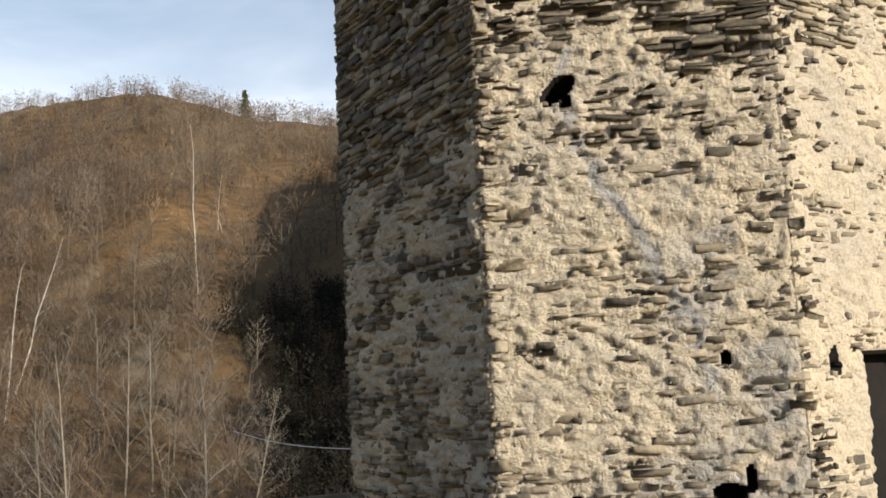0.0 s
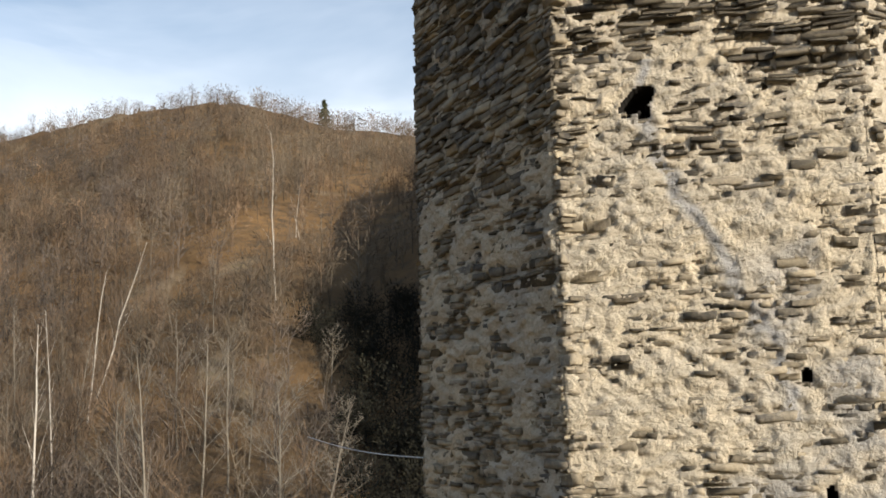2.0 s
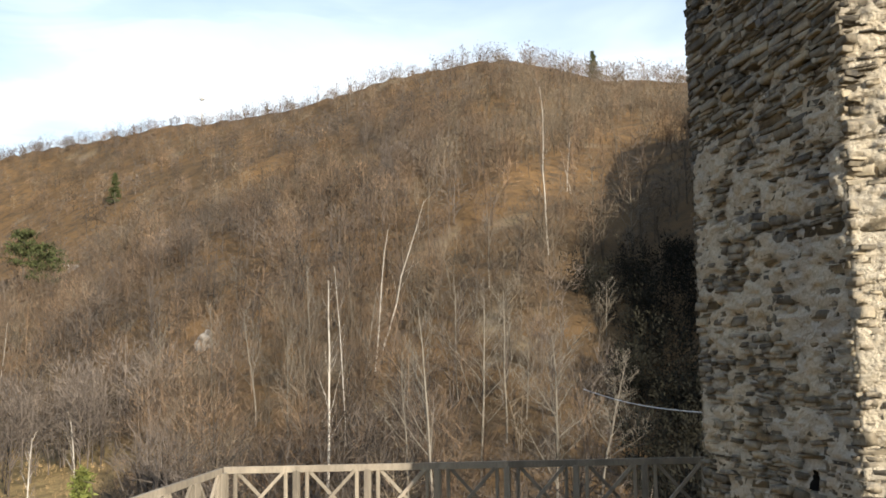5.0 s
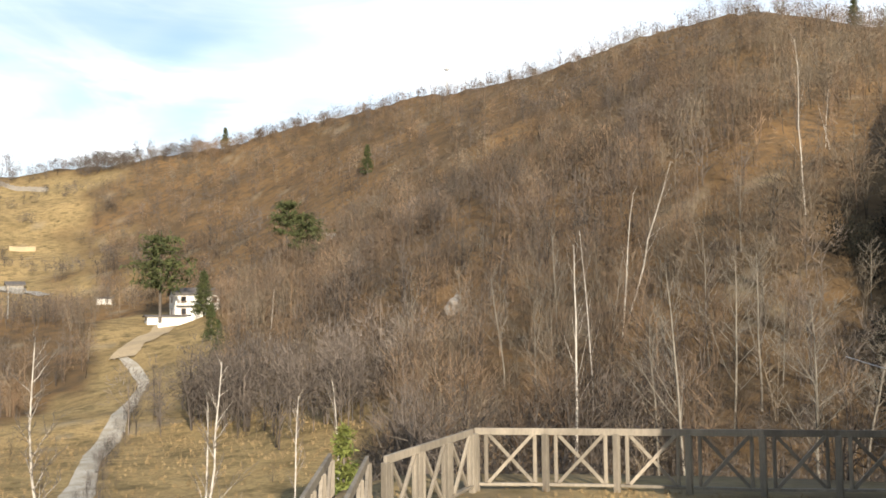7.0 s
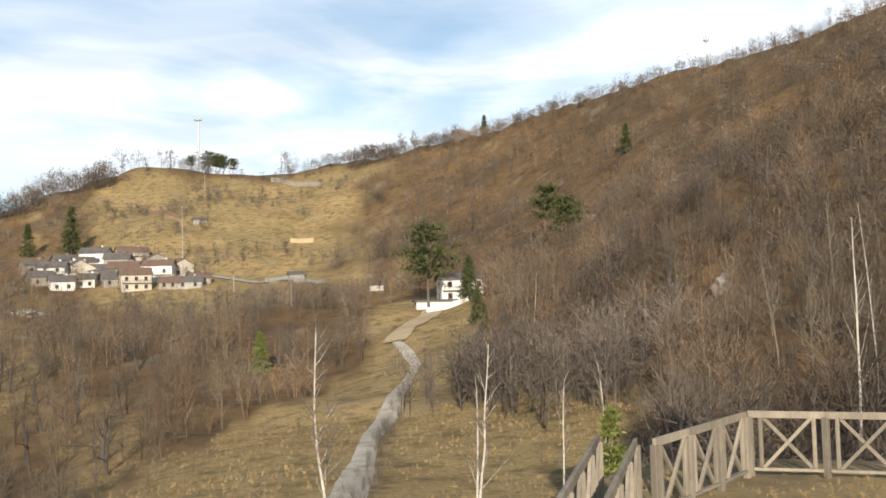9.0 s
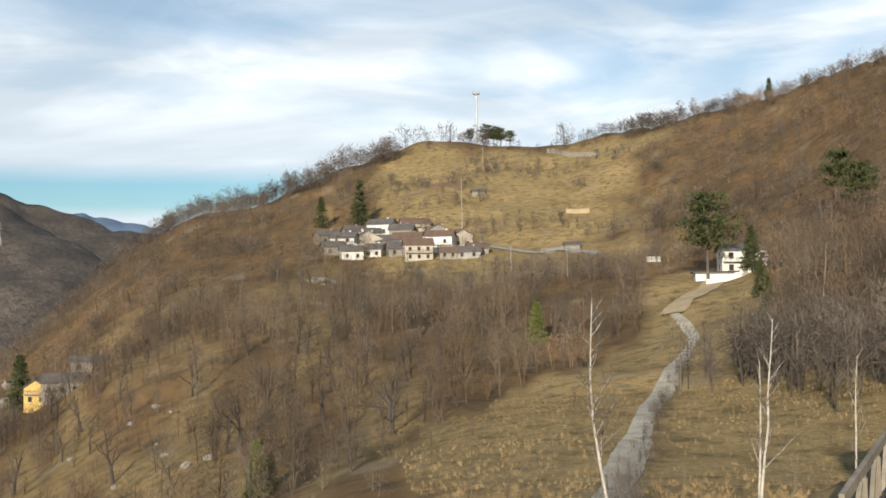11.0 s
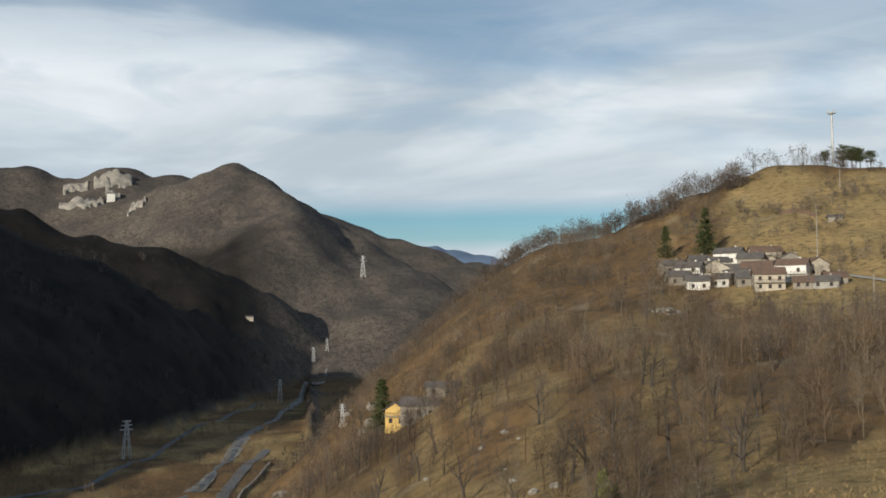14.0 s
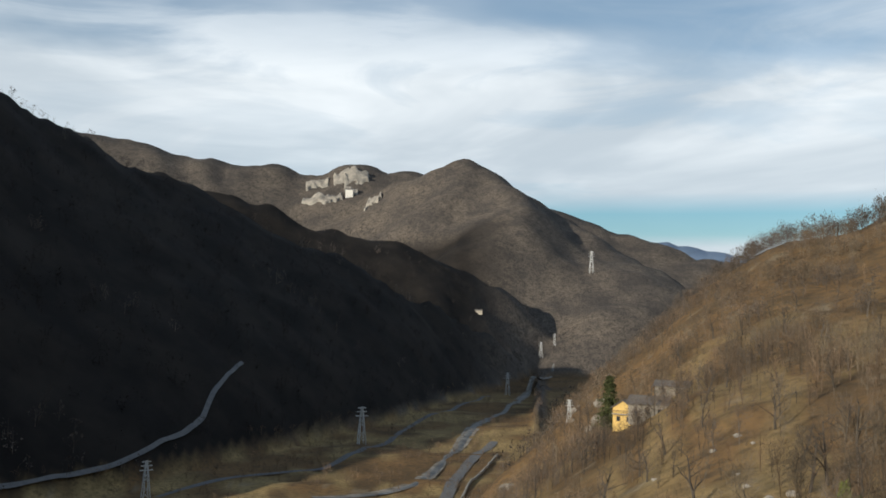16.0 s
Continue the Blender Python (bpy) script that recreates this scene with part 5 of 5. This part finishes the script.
wall_run("pale retaining wall along the lane", [(54.4, 346), (55.4, 360), (56.6, 374)], 1.6, 0.6, CONCRETE)
wall_run("brick-red terrace wall on the meadow", [(60.9, on_slope(60.9, 5.2, 250, 600)), (62.7, on_slope(62.7, 5.4, 250, 600))], 1.6, 0.6, ROOF_TILE)
wall_run("dark hedge bank across the meadow", [(53.4, on_slope(53.4, 7.0, 250, 600)), (56.2, on_slope(56.2, 7.2, 250, 600))], 2.2, 1.5, RUBBLE)
wall_run("pale garden wall below the meadow trees", [(55.2, on_slope(55.2, 3.9, 250, 600)), (53.9, on_slope(53.9, 3.9, 250, 600))], 1.8, 0.6, DIRT)
wall_run("white terrace wall in front of the villa", [(44.9, 240), (46.3, 238), (47.9, 236)], 1.2, 0.5, WHITEWALL)
wall_run("pale wall bordering the river road", [(92.4, flat_r(-10.4)), (91.5, flat_r(-9.0)), (90.0, flat_r(-7.4))], 2.0, 1.0, CONCRETE)

def pole(label, az, base_el, top_el, lo, hi, mat=CONCRETE):
    r = on_slope(az, base_el, lo, hi)
    x, y = xy(az, r)
    z = gz(x, y)
    h = r * math.tan(radians(top_el)) - z
    th = thing("utility_pole", label, "pole", pose(x, y, z), "utility poles")
    part("shaft", mesh_np("shaft", *tube([[0, 0, -0.5], [0, 0, h * 0.5], [0, 0, h]], [0.17, 0.15, 0.1], 8), mat, True), mat, th)
    part("crossarm", bm_box(1.4, 0.1, 0.1, (0, 0, h - 0.4)), mat, th)
    return th


P = "pale concrete utility pole on the meadow"
pole(P, 60.9, 3.1, 5.9, 260, 560)
pole(P, 58.25, 0.9, 2.2, 240, 560)
pole(P, 55.2, 0.5, 1.9, 240, 560)
pole(P, 55.6, 8.0, 8.9, 400, 620)
pole(P, 59.7, 6.6, 7.6, 400, 620)


def mast(label, az, r, top_el, base, k=1.0):
    x, y = xy(az, r)
    z = gz(x, y)
    h = r * math.tan(radians(top_el)) - z
    th = thing("radio_mast", label, "mast", pose(x, y, z - 0.5), "masts")
    part("pole", mesh_np("pole", *tube([[0, 0, 0], [0, 0, h * 0.5], [0, 0, h]], [base, base * 0.85, base * 0.7], 10), STEEL, True), STEEL, th)
    part("platform", mesh_np("platform", *tube([[0, 0, h - 1.6], [0, 0, h - 0.9], [0, 0, h - 0.8]], [0.5, 2.4 * k, 2.4 * k], 10), STEEL), STEEL, th)
    for n in range(6):
        a = n * math.pi / 3
        part("antenna", bm_box(0.35, 0.35, 2.0, (math.cos(a) * 2.1 * k, math.sin(a) * 2.1 * k, h + 0.1)), STEEL, th)
    return th


mast("steel radio mast with a ring of antennas on the hilltop", 60.0, 618, 10.6, 0.75)
mast("slim radio mast on the wooded ridge", 32.25, 447, 14.0, 0.45, 0.55)


def pylon(label, az, r, top_el, h=None):
    x, y = xy(az, r)
    z = gz(x, y)
    h = h or r * math.tan(radians(top_el)) - z
    th = thing("power_pylon", label, "pylon", pose(x, y, z - 0.3, 0, 0, az + 20), "power pylons")
    b, t, w = h * 0.095, h * 0.018, h * (0.017 if r < 1200 else 0.011)
    lev = [0, 0.22, 0.42, 0.58, 0.72, 0.86, 1.0]
    c = lambda k, f: Vector(((1, -1, -1, 1)[k] * (b + (t - b) * f), (1, 1, -1, -1)[k] * (b + (t - b) * f), h * f))
    for k in range(4):
        part("leg", bm_beam(c(k, 0), c(k, 1), w, w), STEEL, th)
        for i, (f, g) in enumerate(zip(lev, lev[1:])):
            p, q = (k, (k + 1) % 4) if i % 2 else ((k + 1) % 4, k)
            part("brace", bm_beam(c(p, f), c(q, g), w * 0.55, w * 0.55), STEEL, th)
    for f, s in ((0.76, 0.17), (0.87, 0.14), (0.97, 0.11)):
        part("arm", bm_beam((-h * s, 0, h * f), (h * s, 0, h * f), w * 1.3, w * 1.6), STEEL, th)
    return th


L = "grey steel lattice pylon on the valley floor"
pylon(L, 108.7, 660, -7.75)
pylon(L, 97.45, 925, -5.0)
pylon(L, 89.55, 1525, -3.05)
pylon(L, 87.76, on_slope(87.76, -2.25, 1400, 2400), -1.35)
pylon(L, 87.02, on_slope(87.02, -1.6, 1400, 2600), -0.9)
pylon("tall lattice pylon on the far mountainside", 85.07, on_slope(85.07, 2.4, 2300, 3200), 3.6)
pylon("small lattice pylon on the spur slope", 86.2, on_slope(86.2, -5.7, 250, 800), -4.4)


def tunnel(az, el):
    r = on_slope(az, el, 200, 800)
    x, y = xy(az, r)
    th = thing("tunnel_portal", "round dark tunnel mouth in a concrete collar", "tunnel", pose(x, y, gz(x, y), 90, 0, az))
    v, f = tube([[0, 0, -8], [0, 0, 2.2], [0, 0, 2.2], [0, 0, -8]], [3.4, 3.4, 2.7, 2.7], 20)
    part("collar", mesh_np("collar", v, f, CONCRETE), CONCRETE, th)
    # capped tube whose black colour stands for the unlit inside
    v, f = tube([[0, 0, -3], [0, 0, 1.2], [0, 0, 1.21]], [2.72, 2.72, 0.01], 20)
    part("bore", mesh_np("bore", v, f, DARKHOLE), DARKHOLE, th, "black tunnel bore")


tunnel(88.9, -7.0)


# ---- quarry and far hills ----
def quarry():
    """A stepped pale cut on the far ridge."""
    th = thing("quarry", "pale stepped rock quarry on the far ridge", "quarry")
    for n, (a0, a1, e0, e1) in enumerate(((97.3, 99.3, 7.05, 7.75), (98.7, 101.0, 6.25, 6.5), (97.9, 98.7, 6.5, 7.0), (99.5, 100.8, 6.75, 7.0), (96.6, 97.6, 5.9, 6.1))):
        mid = (a0 + a1) / 2
        r0, r1 = on_slope(mid, e0, 2300, 3330), on_slope(mid, e1, 2300, 3330)
        A, R = np.meshgrid(np.linspace(a0, a1, 30), np.linspace(r0 - 8, r1 + 8, 12), indexing="ij")
        R = R + 25 * fbm(A * 2.2, R * 0, 120 + n)
        X, Y = -R * np.sin(np.radians(A)), R * np.cos(np.radians(A))
        Z = land(X, Y) + 7 + 5 * fbm(X / 16, Y / 16, 130 + n)
        Z[0], Z[-1], Z[:, 0], Z[:, -1] = Z[0] - 16, Z[-1] - 16, Z[:, 0] - 16, Z[:, -1] - 16
        i, j = np.meshgrid(np.arange(29), np.arange(11), indexing="ij")
        f = np.stack([i * 12 + j, (i + 1) * 12 + j, (i + 1) * 12 + j + 1, i * 12 + j + 1], -1).reshape(-1, 4)
        part("quarry_bench", mesh_np("quarry_bench", np.stack([X, Y, Z], -1).reshape(-1, 3), f, PALEROCK), PALEROCK, th)


quarry()


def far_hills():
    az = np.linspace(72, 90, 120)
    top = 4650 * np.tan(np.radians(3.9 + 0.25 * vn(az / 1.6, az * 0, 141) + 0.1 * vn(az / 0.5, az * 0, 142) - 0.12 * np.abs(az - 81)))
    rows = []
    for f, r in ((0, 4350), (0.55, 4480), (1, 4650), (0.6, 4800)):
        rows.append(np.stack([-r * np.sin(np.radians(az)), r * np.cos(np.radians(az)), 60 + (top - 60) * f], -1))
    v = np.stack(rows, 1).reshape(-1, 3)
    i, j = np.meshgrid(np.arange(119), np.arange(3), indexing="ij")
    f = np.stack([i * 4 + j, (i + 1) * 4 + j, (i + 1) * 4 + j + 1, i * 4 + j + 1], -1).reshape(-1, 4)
    tagged(new("backdrop", mesh_np("backdrop", v, f, HAZEHILL, True)), "distant mountains in haze blue beyond the valley", "mountains", kind="structure")


far_hills()


# ---- the cable by the terrace ----
def cable():
    a, b = Vector((*xy(11.6, 52), 52 * math.tan(radians(-1.9)))), Vector((*xy(3.5, 30), 30 * math.tan(radians(-3.3))))
    pts = [a.lerp(b, i / 12) - Vector((0, 0, 0.25 * math.sin(math.pi * i / 12))) for i in range(13)]
    me = mesh_np("cable", *tube([list(p) for p in pts], [0.022] * 13, 5), STEEL)
    ob = tagged(new("overhead_cable", me), "thin pale cable strung from tree to tower", "cable")
    return ob


cable()


# ---- the tower's nearest stones, one by one ----
for i, m in PICKED:
    ob = new("stone", STONE_MESHES[i])
    ob.parent = TOWER
    ob.matrix_basis = m
